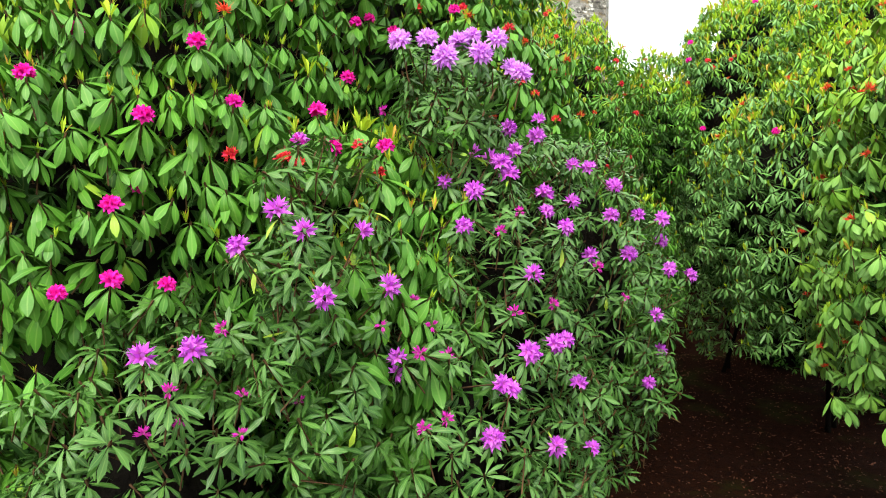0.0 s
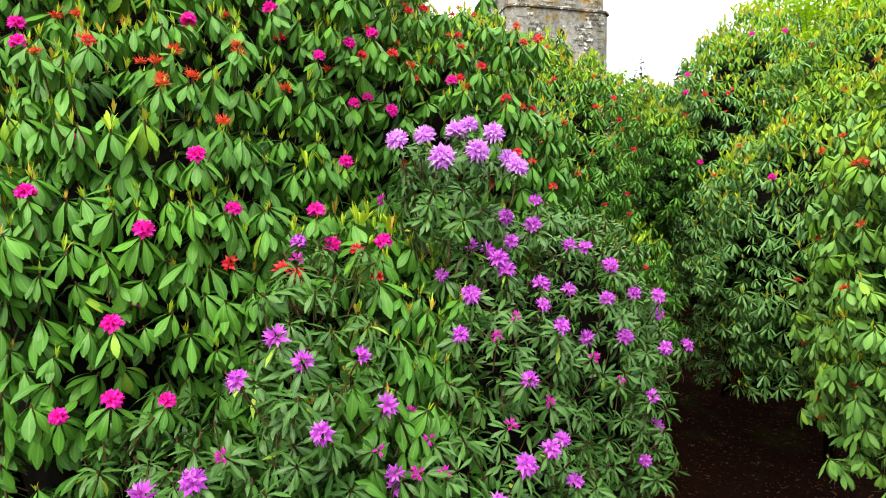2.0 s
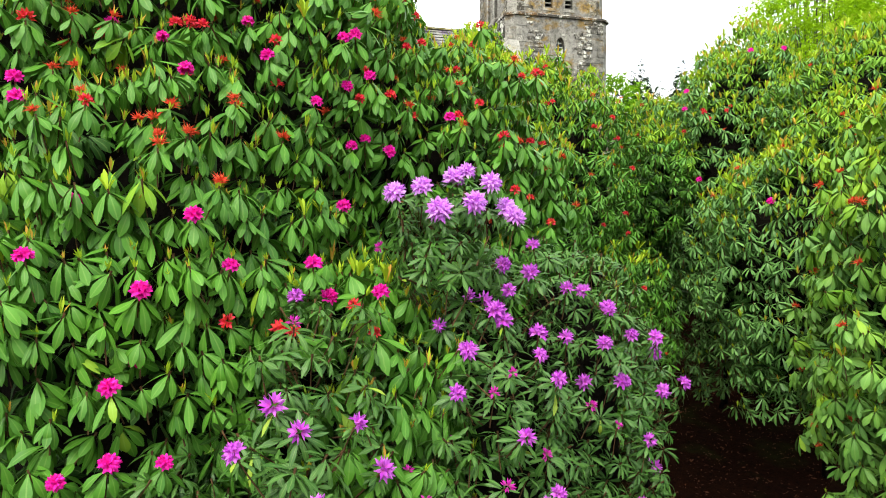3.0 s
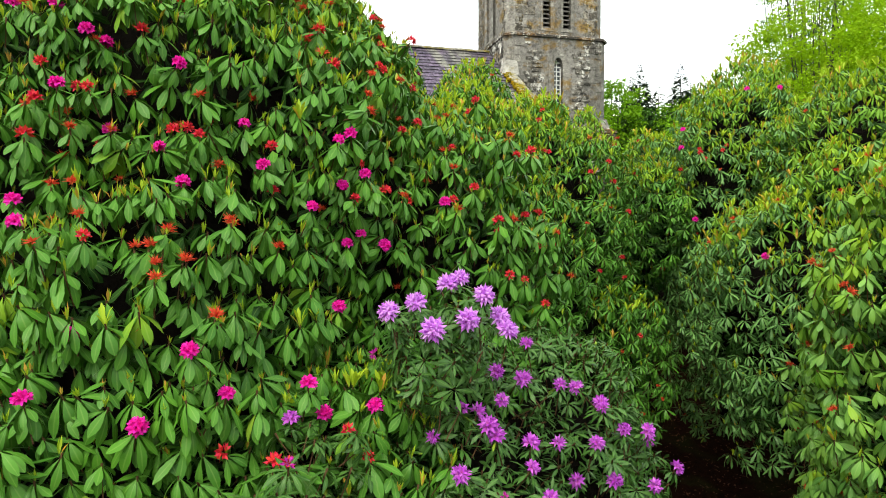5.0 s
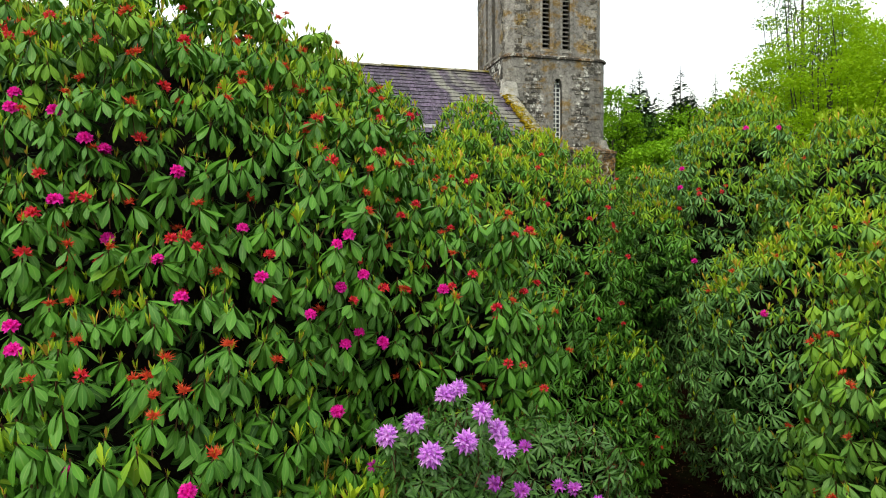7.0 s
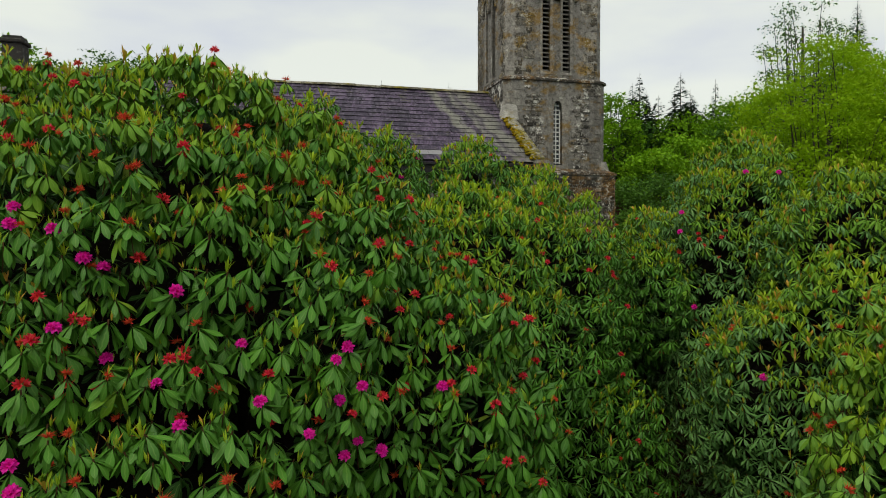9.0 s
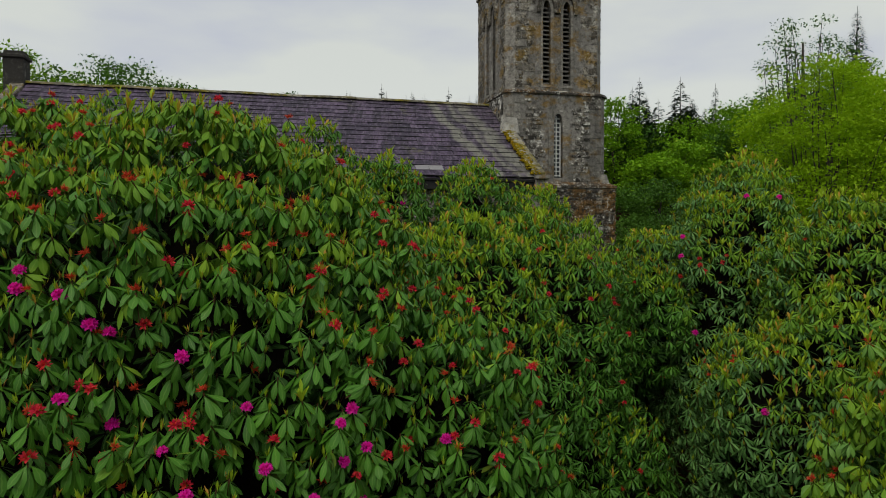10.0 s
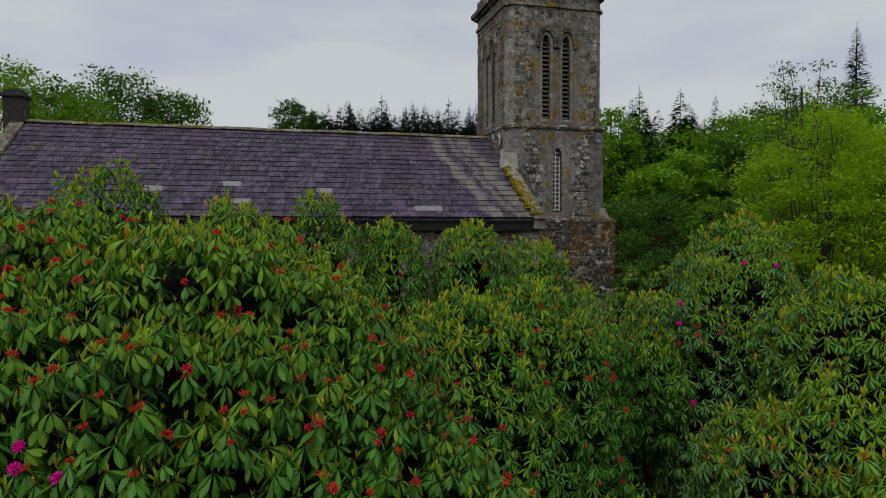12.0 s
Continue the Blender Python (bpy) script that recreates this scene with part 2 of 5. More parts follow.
def lozenge(length, width, start, end):
    """A cheap leaf: one folded four-cornered blade that bends at its middle."""
    mx, mz = length * 0.55 * math.cos(start), length * 0.55 * math.sin(start)
    tx, tz = mx + length * 0.45 * math.cos(end), mz + length * 0.45 * math.sin(end)
    v = np.array([(0, 0, 0), (mx, -width / 2, mz), (tx, 0, tz), (mx, width / 2, mz)])
    return v, np.array([(0, 1, 2, 3)]), np.array([(0, 0.5), (0.5, 0), (1, 0.5), (0.5, 1)])


def oblong(length, width, start, end):
    """A leaf in three faces for the boughs farther in."""
    x1, z1 = length * 0.3 * math.cos(start), length * 0.3 * math.sin(start)
    x2, z2 = x1 + length * 0.45 * math.cos((start + end) / 2), z1 + length * 0.45 * math.sin((start + end) / 2)
    x3, z3 = x2 + length * 0.25 * math.cos(end), z2 + length * 0.25 * math.sin(end)
    h = width / 2
    v = np.array([(0, -h * 0.12, 0), (0, h * 0.12, 0), (x1, -h * 0.62, z1), (x1, h * 0.62, z1), (x2, -h, z2), (x2, h, z2), (x3, -h * 0.2, z3), (x3, h * 0.2, z3)])
    u = np.array([(0, 0), (0, 1), (0.3, 0), (0.3, 1), (0.75, 0), (0.75, 1), (1, 0), (1, 1)])
    return v, np.array([(0, 2, 3, 1), (2, 4, 5, 3), (4, 6, 7, 5)]), u


def turned(v, yaw):
    c, s = math.cos(yaw), math.sin(yaw)
    return v @ np.array([[c, s, 0], [-s, c, 0], [0, 0, 1]])


def joined(items):
    vs, fs, us, at = [], [], [], 0
    for v, f, u in items:
        vs.append(v), fs.append(f + at), us.append(u)
        at += len(v)
    return np.concatenate(vs), np.concatenate(fs), np.concatenate(us)


def whorl(count, length, width, droop, segs=4, spread=0.2, lift=0.25, strip=False):
    """A rosette of leaves round a shoot's tip, z along the shoot."""
    out = []
    for k in range(count):
        yaw = k * 2.399 + rng.normal(0, 0.15)
        tier = k / max(count - 1, 1)
        start = lift - 0.5 * (1 - tier) + rng.normal(0, 0.12)
        end = start - droop - 0.25 * (1 - tier) + rng.normal(0, spread)
        size = length * (0.78 + 0.34 * rng.random())
        if strip:
            v, f, u = ribbon(size, width * (0.85 + 0.3 * rng.random()), start, max(end, -1.75), segs, rng.normal(0, 0.3))
        elif segs == 0:
            v, f, u = oblong(size, width, start, max(end, -1.75))
        else:
            v, f, u = blade(size, width * (0.85 + 0.3 * rng.random()), start, max(end, -1.75), segs, -0.10 + 0.20 * rng.random(), 1.40, rng.normal(0, 0.22))
        v = v + np.array([0.012, 0, -0.03 * (1 - tier)])
        out.append((turned(v, yaw), f, u))
    return joined(out)


def shoot(count, length, width):
    """A candle of young leaves that stand up from the tip."""
    out = []
    for k in range(count):
        start = 1.5 - 0.35 * rng.random()
        v, f, u = lozenge(length * (0.6 + 0.5 * rng.random()), width, start, start - 0.15 + rng.normal(0, 0.2))
        out.append((turned(v + np.array([0.004, 0, 0]), k * 2.399 + rng.normal(0, 0.2)), f, u))
    return joined(out)


def shoots(count, length, width):
    """One to three candles side by side on one tip."""
    out = []
    for k in range((1, 1, 2, 3)[int(rng.integers(4))]):
        v, f, u = shoot(count, length * (0.75 + 0.4 * rng.random()), width)
        out.append((v + np.array([rng.normal(0, 0.022), rng.normal(0, 0.022), 0.0]), f, u))
    return joined(out)


def tuft(count, length, width):
    """Young leaves that have opened: upright and narrow, leaning out a little."""
    out = []
    for k in range(count):
        start = 1.45 - 0.30 * rng.random()
        v, f, u = oblong(length * (0.7 + 0.5 * rng.random()), width, start, start - 0.25 - 0.5 * rng.random())
        out.append((turned(v + np.array([0.006, 0, 0]), k * 2.399 + rng.normal(0, 0.3)), f, u))
    return joined(out)


def tube(points, radii, sides=6):
    """A tapered tube along a line of points."""
    p, r = np.asarray(points, float), np.asarray(radii, float)
    d = np.gradient(p, axis=0)
    fr = frames_of(d, np.zeros(len(p)))
    a = np.linspace(0, 2 * np.pi, sides, endpoint=False)
    ring = np.stack([np.cos(a), np.sin(a), np.zeros(sides)], 1)
    v = (np.einsum("nij,sj->nsi", fr, ring) * r[:, None, None] + p[:, None]).reshape(-1, 3)
    f = [(k * sides + j, k * sides + (j + 1) % sides, (k + 1) * sides + (j + 1) % sides, (k + 1) * sides + j)
         for k in range(len(p) - 1) for j in range(sides)]
    return v, np.array(f), np.zeros((len(v), 2))


def lumps(p, scale, seed=0.0):
    """Smooth noise, about -1 to 1, at many points."""
    return np.array([noise.noise(Vector((a * scale + seed, b * scale - seed, c * scale + 3.1 * seed))) for a, b, c in p])


# ---------------------------------------------------------------- ground
def rise(x, y):
    """Height of the ground: a level path, a bank up to the church, wooded hills beyond."""
    x, y = np.asarray(x, float), np.asarray(y, float)

    def step(a, b, v):
        t = np.clip((v - a) / (b - a), 0, 1)
        return t * t * (3 - 2 * t)
    z = -0.25 + 0.13 * np.clip(y - 11.8, 0, 6.2) + 4.4 * step(16.2, 19.8, y - 0.25 * x)
    z = z + 11.0 * step(45, 120, y + 0.25 * np.abs(x)) + 30.0 * step(140, 480, np.hypot(x, y))
    return z


def spacing(near, far, step, growth=1.25):
    out, s = [0.0], step
    while out[-1] < far:
        if out[-1] > near:
            s *= growth
        out.append(out[-1] + s)
    return np.array(out)


gx = spacing(14, 900, 0.35)
gx = np.concatenate([-gx[:0:-1], gx])
gy = np.concatenate([-spacing(6, 700, 0.5)[:0:-1], spacing(26, 900, 0.35)])
XX, YY = np.meshgrid(gx, gy)
ZZ = rise(XX, YY)
near = (np.abs(XX) < 15) & (YY > -8) & (YY < 30)
flat = np.stack([XX[near], YY[near], np.zeros(near.sum())], 1)
ZZ[near] += 0.05 * lumps(flat, 1.3) + 0.02 * lumps(flat, 4.1, 5.0)
V = np.stack([XX, YY, ZZ], 2).reshape(-1, 3)
nx = len(gx)
ii = np.arange(len(gy) - 1)[:, None] * nx + np.arange(nx - 1)[None]
F = np.stack([ii, ii + 1, ii + nx + 1, ii + nx], 2).reshape(-1, 4)
m, n, l = nodes_of("leaf_litter_and_moss")
big, mid_n, fine = noise_of(n, l, 0.9, 5.0), noise_of(n, l, 9.0, 6.0, 0.65), noise_of(n, l, 60.0, 3.0)
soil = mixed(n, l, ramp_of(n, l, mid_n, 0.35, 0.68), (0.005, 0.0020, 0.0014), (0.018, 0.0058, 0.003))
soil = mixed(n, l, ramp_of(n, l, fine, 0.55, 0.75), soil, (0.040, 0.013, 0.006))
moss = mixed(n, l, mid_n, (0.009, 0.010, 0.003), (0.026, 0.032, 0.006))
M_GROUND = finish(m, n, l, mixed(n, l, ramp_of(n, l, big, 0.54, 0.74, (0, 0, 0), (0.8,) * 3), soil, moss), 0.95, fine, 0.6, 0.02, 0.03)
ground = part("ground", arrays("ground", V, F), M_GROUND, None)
tagged(ground, "dark brown leaf-littered ground with mossy patches", "ground", "", "structure")


# ---------------------------------------------------------------- shrubs
def inside(p, lobes, skip=-1, grow=0.0):
    hit = np.zeros(len(p), bool)
    for k, e in enumerate(lobes):
        if k != skip:
            q = (p - np.array(e[:3])) / (np.array(e[3:]) + grow)
            hit |= (q * q).sum(1) < 1
    return hit


def bumps(p, seed):
    """Tiers of boughs: lumps that are wider than high, with leafy rows hanging above hollows."""
    q = p * np.array([1.0, 1.0, 2.0])
    row = p[:, 2] / 0.40 + 1.5 * lumps(p * np.array([1.0, 1.0, 0.4]), 0.75, seed + 21)
    return lumps(q, 0.95, seed) + 0.6 * lumps(q, 2.1, seed + 9) + 0.40 * np.cos(6.2832 * row)


def skin(lobes, density, floor, depth=0.0, lump=0.16, seed=0.0, facing=None):
    """Places and normals on the lumpy outside of a union of round lobes."""
    ps, ns = [], []
    for k, e in enumerate(lobes):
        c, r = np.array(e[:3]), np.array(e[3:])
        area = 4 * np.pi * ((((r[0] * r[1]) ** 1.6 + (r[0] * r[2]) ** 1.6 + (r[1] * r[2]) ** 1.6) / 3) ** (1 / 1.6))
        want = int(area * density * 1.5)
        d = rng.normal(size=(want, 3))
        d /= np.linalg.norm(d, axis=1, keepdims=True)
        w = np.linalg.norm(d / r, axis=1) * r.min()
        d = d[rng.random(want) < w]
        p, nrm = c + d * r, d / r
        nrm /= np.linalg.norm(nrm, axis=1, keepdims=True)
        ok = ~inside(p, lobes, k, -0.06) & (p[:, 2] > floor)
        ps.append(p[ok]), ns.append(nrm[ok])
    p, nrm = np.concatenate(ps), np.concatenate(ns)
    if facing is not None:
        keep = rng.random(len(p)) < np.where(facing(p, nrm), 1.0, 0.07)
        p, nrm = p[keep], nrm[keep]
    off = lump * bumps(p, seed) - depth
    return p + nrm * off[:, None], nrm


def thinned(p, gap):
    """Keeps places that stand at least about gap apart."""
    taken, keep = {}, []
    for k, (a, b, c) in enumerate(p):
        key = (int(a // gap), int(b // gap), int(c // gap))
        close = False
        for i in (-1, 0, 1):
            for j in (-1, 0, 1):
                for h in (-1, 0, 1):
                    q = taken.get((key[0] + i, key[1] + j, key[2] + h))
                    if q is not None and (p[q][0] - a) ** 2 + (p[q][1] - b) ** 2 + (p[q][2] - c) ** 2 < gap * gap:
                        close = True
        if not close:
            taken[key] = k
            keep.append(k)
    return np.array(keep)


RED_WHORLS = [whorl(int(rng.integers(9, 14)), 0.180, 0.057, 0.52, 5, 0.34, -0.44) for _ in range(14)]
RED_WHORLS_MID = [whorl(int(rng.integers(9, 13)), 0.180, 0.057, 0.52, 5, 0.34, -0.44, True) for _ in range(14)]
RED_WHORLS_FAR = [whorl(int(rng.integers(10, 13)), 0.174, 0.037, 0.56, 0, 0.34, -0.24) for _ in range(14)]
RED_WHORLS_DEEP = [whorl(8, 0.185, 0.052, 0.7, 0, 0.25, -0.3) for _ in range(6)]
PURPLE_WHORLS_DEEP = [whorl(9, 0.13, 0.032, 0.7, 0, 0.35, 0.3) for _ in range(5)]
PURPLE_WHORLS = [whorl(int(rng.integers(11, 15)), 0.128, 0.029, 0.7, 3, 0.4, 0.2) for _ in range(10)]
SHOOTS = [shoots(int(rng.integers(4, 7)), 0.105, 0.0150) for _ in range(8)]
TUFTS = [tuft(int(rng.integers(5, 9)), 0.125, 0.026) for _ in range(8)]


def truss(florets, petals, size, open_, length, width, tip=0.7):
    """A domed head of funnel-shaped florets, z along its stalk."""
    out = []
    for k in range(florets):
        up = 1 - 1.15 * (k + 0.5) / florets
        az = k * 2.399
        d = np.array([math.sqrt(max(0, 1 - up * up)) * math.cos(az), math.sqrt(max(0, 1 - up * up)) * math.sin(az), up])
        turn = frames_of(d[None], np.array([rng.random() * 6]))[0]
        for j in range(petals):
            v, f, u = blade(length * (0.9 + 0.2 * rng.random()), width, 1.25, open_ + rng.normal(0, 0.32), 2, -0.3, tip)
            v = turned(v, j * 2 * math.pi / petals) + np.array([0, 0, size * 0.35])
            out.append((v @ turn.T, f, u))
    return joined(out)


def spikes(count, length, width, lift=0.2):
    out = []
    for k in range(count):
        d = rng.normal(size=3)
        d[2] = abs(d[2]) * 0.8 + lift
        d /= np.linalg.norm(d)
        turn = frames_of(np.cross(d, (0.3, 0.5, 0.8))[None], np.array([0.0]))[0]
        v, f, u = blade(length * (0.7 + 0.5 * rng.random()), width, 0, 0.5, 2, 0.4, 0.7)
        basis = np.stack([d, np.cross(turn[:, 2], d), turn[:, 2]], 1)
        out.append((v @ basis.T, f, u))
    return joined(out)


def fixed(name, made, material):
    me = arrays(name, *made)
    me.materials.append(material)
    return me


PINK_HEADS = [fixed("pink_truss", truss(int(rng.integers(14, 18)), 5, 0.055, 0.35, 0.038, 0.026, 1.3), M_PINK) for _ in range(4)]
RED_HEADS = [fixed("red_truss", truss(int(rng.integers(7, 11)), 4, 0.045, 0.5, 0.040, 0.020), M_RED) for _ in range(3)]
SPENT_HEADS = [fixed("spent_truss", joined([spikes(24, 0.062, 0.0065), truss(5, 4, 0.012, 0.9, 0.036, 0.014)]), M_SPENT) for _ in range(4)]
LILAC_HEADS = [fixed("lilac_truss", truss(int(rng.integers(20, 25)), 5, 0.066, 0.22, 0.046, 0.0165, 0.95), M_LILAC) for _ in range(4)]
VIOLET_HEADS = [fixed("violet_truss", truss(int(rng.integers(10, 14)), 5, 0.050, 0.20, 0.045, 0.019, 0.9), M_VIOLET) for _ in range(4)]
HALF_HEADS = [fixed("opening_truss", truss(int(rng.integers(6, 9)), 5, 0.035, 0.6, 0.045, 0.017), M_VIOLET) for _ in range(3)]
BUD_HEADS = [fixed("magenta_bud", truss(int(rng.integers(4, 7)), 4, 0.02, 1.35, 0.034, 0.014), M_BUD) for _ in range(3)]
HEADS = {"pink": ("flower_truss", PINK_HEADS, "bright pink domed flower truss"), "red": ("flower_truss", RED_HEADS, "fading crimson flower truss"),
         "spent": ("spent_truss", SPENT_HEADS, "withered orange-red flower remains"), "lilac": ("flower_truss", LILAC_HEADS, "open lilac flower truss"),
         "violet": ("flower_truss", VIOLET_HEADS, "open violet flower truss"), "half": ("flower_truss", HALF_HEADS, "half-open violet flower truss"), "bud": ("flower_bud", BUD_HEADS, "closed magenta flower bud")}


HEAD_SIZE = {"pink": 1.0, "red": 1.0, "spent": 0.95, "lilac": 1.28, "violet": 1.12, "half": 1.15, "bud": 1.05}


def on_skin(p, lobes, lump, seed):
    """The place on a shrub's lumpy skin beneath a bloom, with its normal."""
    best = None
    for e in lobes:
        c, r = np.array(e[:3]), np.array(e[3:])
        q = (np.array(p) - c) / r
        k = np.linalg.norm(q)
        away = (k - 1) * np.linalg.norm(np.array(p) - c) / k
        if best is None or away < best[0]:
            nrm = q / r
            best = (away, c + q / k * r, nrm / np.linalg.norm(nrm))
    s, nrm = best[1], best[2]
    off = lump * bumps(s[None], seed)[0]
    return s + nrm * off, nrm


def drawn(p, roots, reach):
    """Leafy tips lean out, or stand back, with the blooms beside them."""
    if not len(roots):
        return p
    w = np.exp(-((p[:, None] - roots[None]) ** 2).sum(2) / (2 * 0.30 ** 2))
    return p + (w @ reach) / np.maximum(w.sum(1), 0.6)[:, None]


def shrub(name, label, lobes, flowers, seed, gap=0.17, purple=False, floor=0.3, loose=300, lump=0.27, candles=1.05, front=(0, -1), random_spent=0, far=False, hull=0.62, leaf=None, spent_above=0.0, few=None, opened=0.8, young=0.0):
    """A rhododendron: stems, twigs, whorls of leaves in two layers, young shoots and flower heads."""
    lobes = [tuple(e) for e in lobes]
    base = np.mean([e[:2] for e in lobes], axis=0)
    gz = float(rise(*base))
    ob = thing(name, (0, 0, 0), label, "shrub", "rhododendron shrubs")
    ob.location = (base[0], base[1], gz)
    root = np.array([base[0], base[1], gz])
    fx = np.array([front[0], front[1], 0.0])

    def facing(p, nrm):
        way = np.array([0.0, 0.0, 5.5]) - p
        return ((nrm * way).sum(1) / np.linalg.norm(way, axis=1) > -0.28) & (p[:, 2] > floor) & (np.abs(p[:, 0]) < 0.71 * p[:, 1] + 0.45)

    p, nrm = skin(lobes, 2.2 / gap ** 2, floor, 0.0, lump, seed, facing)
    i = thinned(p, gap * 0.78)
    hollow = bumps(p[i], seed) + 0.9 * np.clip(nrm[i, 2], 0, 1)
    i = i[rng.random(len(i)) < np.clip(0.95 + (1.3 if far else 0.9) * (hollow + (0.30 if far else 0.65)), 0.08 if far else 0.2, 0.95) * (0.78 + 0.22 * np.clip(2.2 * nrm[i, 2], 0, 1) if far else 1.0)]
    p, nrm = p[i], nrm[i]
    p = p + nrm * rng.normal(0, 0.045, (len(p), 1))
    heads, roots, reach = [], [], []
    for kind, spots in flowers:
        for k in range(0, len(spots), 3):
            s, sn = on_skin(spots[k:k + 3], lobes, lump, seed)
            lean = np.array(spots[k:k + 3]) - s
            if np.linalg.norm(lean) > 0.5:
                lean *= 0.5 / np.linalg.norm(lean)
            roots.append(s), reach.append(lean)
            heads.append((kind, s + lean + sn * 0.05 + np.array([0, 0, 0.02]), sn))
    roots, reach = np.array(roots), np.array(reach)
    p = drawn(p, roots, reach)
    p = p + nrm * (0.075 * lumps(p, 3.4, seed + 3) - 0.07)[:, None]
    for k in range(random_spent):
        j = int(rng.integers(len(p)))
        if nrm[j] @ fx + 0.6 * nrm[j, 2] > 0.2 and p[j, 2] > spent_above:
            heads.append((("spent", "spent", "red")[int(rng.integers(3))] if few is None else few[int(rng.integers(len(few)))], p[j] + nrm[j] * 0.05, nrm[j].copy()))
    if heads:
        hp, hn = np.array([h[1] for h in heads]), np.array([h[2] for h in heads])
        far_off = np.min(np.linalg.norm(p[:, None] - hp[None], axis=2), axis=1) > max(gap * 0.8, 0.115)
        p, nrm = np.concatenate([hp, p[far_off]]), np.concatenate([hn, nrm[far_off]])
    up = np.array([0, 0, 1.0])
    axis = nrm * (0.5 if purple else 0.30) + up * (0.7 if purple else 0.88) + rng.normal(0, 0.32 if purple else 0.25, p.shape)
    axis /= np.linalg.norm(axis, axis=1, keepdims=True)
    spin = rng.random(len(p)) * 6.283
    turn = frames_of(axis, spin)
    pieces = PURPLE_WHORLS if purple else (RED_WHORLS_FAR if far else RED_WHORLS)
    leaf = leaf or (M_LEAF_PURPLE if purple else M_LEAF)
    choice = rng.integers(len(pieces), size=len(p))
    size = (0.78 if far else 0.72) + 0.40 * rng.random(len(p))
    order = np.argsort(-(p @ fx) + 0.25 * np.abs(p[:, 0] - base[0]))
    single = np.zeros(len(p), bool)
    single[order[:loose]] = True
    meshes = [fixed("leaf_whorl", w, leaf) for w in pieces]
    crest = max(e[2] + e[5] for e in lobes)
    # upward-facing whorls get lighter leaves: young growth plus top light painted in
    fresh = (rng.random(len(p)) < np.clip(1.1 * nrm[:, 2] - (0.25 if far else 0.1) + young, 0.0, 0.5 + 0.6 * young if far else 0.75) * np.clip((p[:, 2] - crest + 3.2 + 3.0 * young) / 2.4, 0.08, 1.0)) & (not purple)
    young_meshes = [fixed("leaf_whorl", w, M_LEAF_FRESH_LIT) for w in pieces]
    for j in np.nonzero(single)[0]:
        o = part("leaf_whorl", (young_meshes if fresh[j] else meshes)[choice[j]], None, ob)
        m4 = np.eye(4)
        m4[:3, :3], m4[:3, 3] = turn[j] * size[j], p[j] - root
        o.matrix_basis = Matrix(m4.tolist())
    for rest, green in ((~single & ~fresh, leaf), (~single & fresh, M_LEAF_FRESH_LIT)):
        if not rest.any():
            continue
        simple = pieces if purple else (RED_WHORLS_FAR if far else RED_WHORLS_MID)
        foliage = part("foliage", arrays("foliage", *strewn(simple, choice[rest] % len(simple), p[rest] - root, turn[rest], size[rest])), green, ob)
        tagged(foliage, kind="stuff")
    # an inner layer of leaves, its darker colour standing for shade inside the shrub
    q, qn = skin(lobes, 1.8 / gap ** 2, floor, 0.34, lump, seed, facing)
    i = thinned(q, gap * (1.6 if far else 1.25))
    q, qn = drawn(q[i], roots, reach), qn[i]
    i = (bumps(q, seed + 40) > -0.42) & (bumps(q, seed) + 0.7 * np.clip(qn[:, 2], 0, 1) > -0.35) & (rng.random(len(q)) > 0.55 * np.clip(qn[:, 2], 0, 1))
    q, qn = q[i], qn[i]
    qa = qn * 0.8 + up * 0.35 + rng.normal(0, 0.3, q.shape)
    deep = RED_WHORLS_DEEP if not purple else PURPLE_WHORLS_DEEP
    inner = part("inner_foliage", arrays("inner_foliage", *strewn(deep, rng.integers(len(deep), size=len(q)), q - root, frames_of(qa, rng.random(len(q)) * 6.283), 0.9 + 0.3 * rng.random(len(q)))), M_LEAF_INNER_SHADE, ob)
    tagged(inner, kind="stuff")
    # young shoots at the tips
    lit = (rng.random(len(p)) < candles * ((0.05 if far else 0.16) + 0.3 * young + 1.7 * np.clip(nrm[:, 2], 0, 1)))
    if heads:
        lit[:len(heads)] = rng.random(len(heads)) < 0.3
    if lit.any() and not purple:
        open_tip = rng.random(lit.sum()) < opened * np.clip(1.5 * nrm[lit, 2] - 0.35, 0.0, 1.0)
        sp = part("young_growth", arrays("young_growth", *strewn(SHOOTS + TUFTS, rng.integers(8, size=lit.sum()) + 8 * open_tip, p[lit] - root, frames_of(axis[lit] * 0.6 + up * 0.6, spin[lit]), (0.78 if far else 0.55) + 0.4 * rng.random(lit.sum()) + 0.42 * np.clip(nrm[lit, 2], 0, 1))), M_SHOOT, ob, "upright yellow-green young shoots")
        tagged(sp, kind="stuff")
    # twigs
    stem = tube([(0, 0, 0.012), (0.004, 0, -0.05), (0.03, 0, -0.20)], [0.008, 0.004, 0.005], 3)
    if far:
        stem = tube([(0, 0, 0.01), (0.02, 0, -0.16)], [0.006, 0.005], 3)
    twigs = part("twig_growth", arrays("twig_growth", *strewn([stem], np.zeros(len(p), int), p - root, turn, np.ones(len(p)))), M_TWIG, ob, "thin brown twig growth")
    tagged(twigs, kind="stuff")
    # stems from the root to each lobe
    near = 0.35 if purple else 0.8
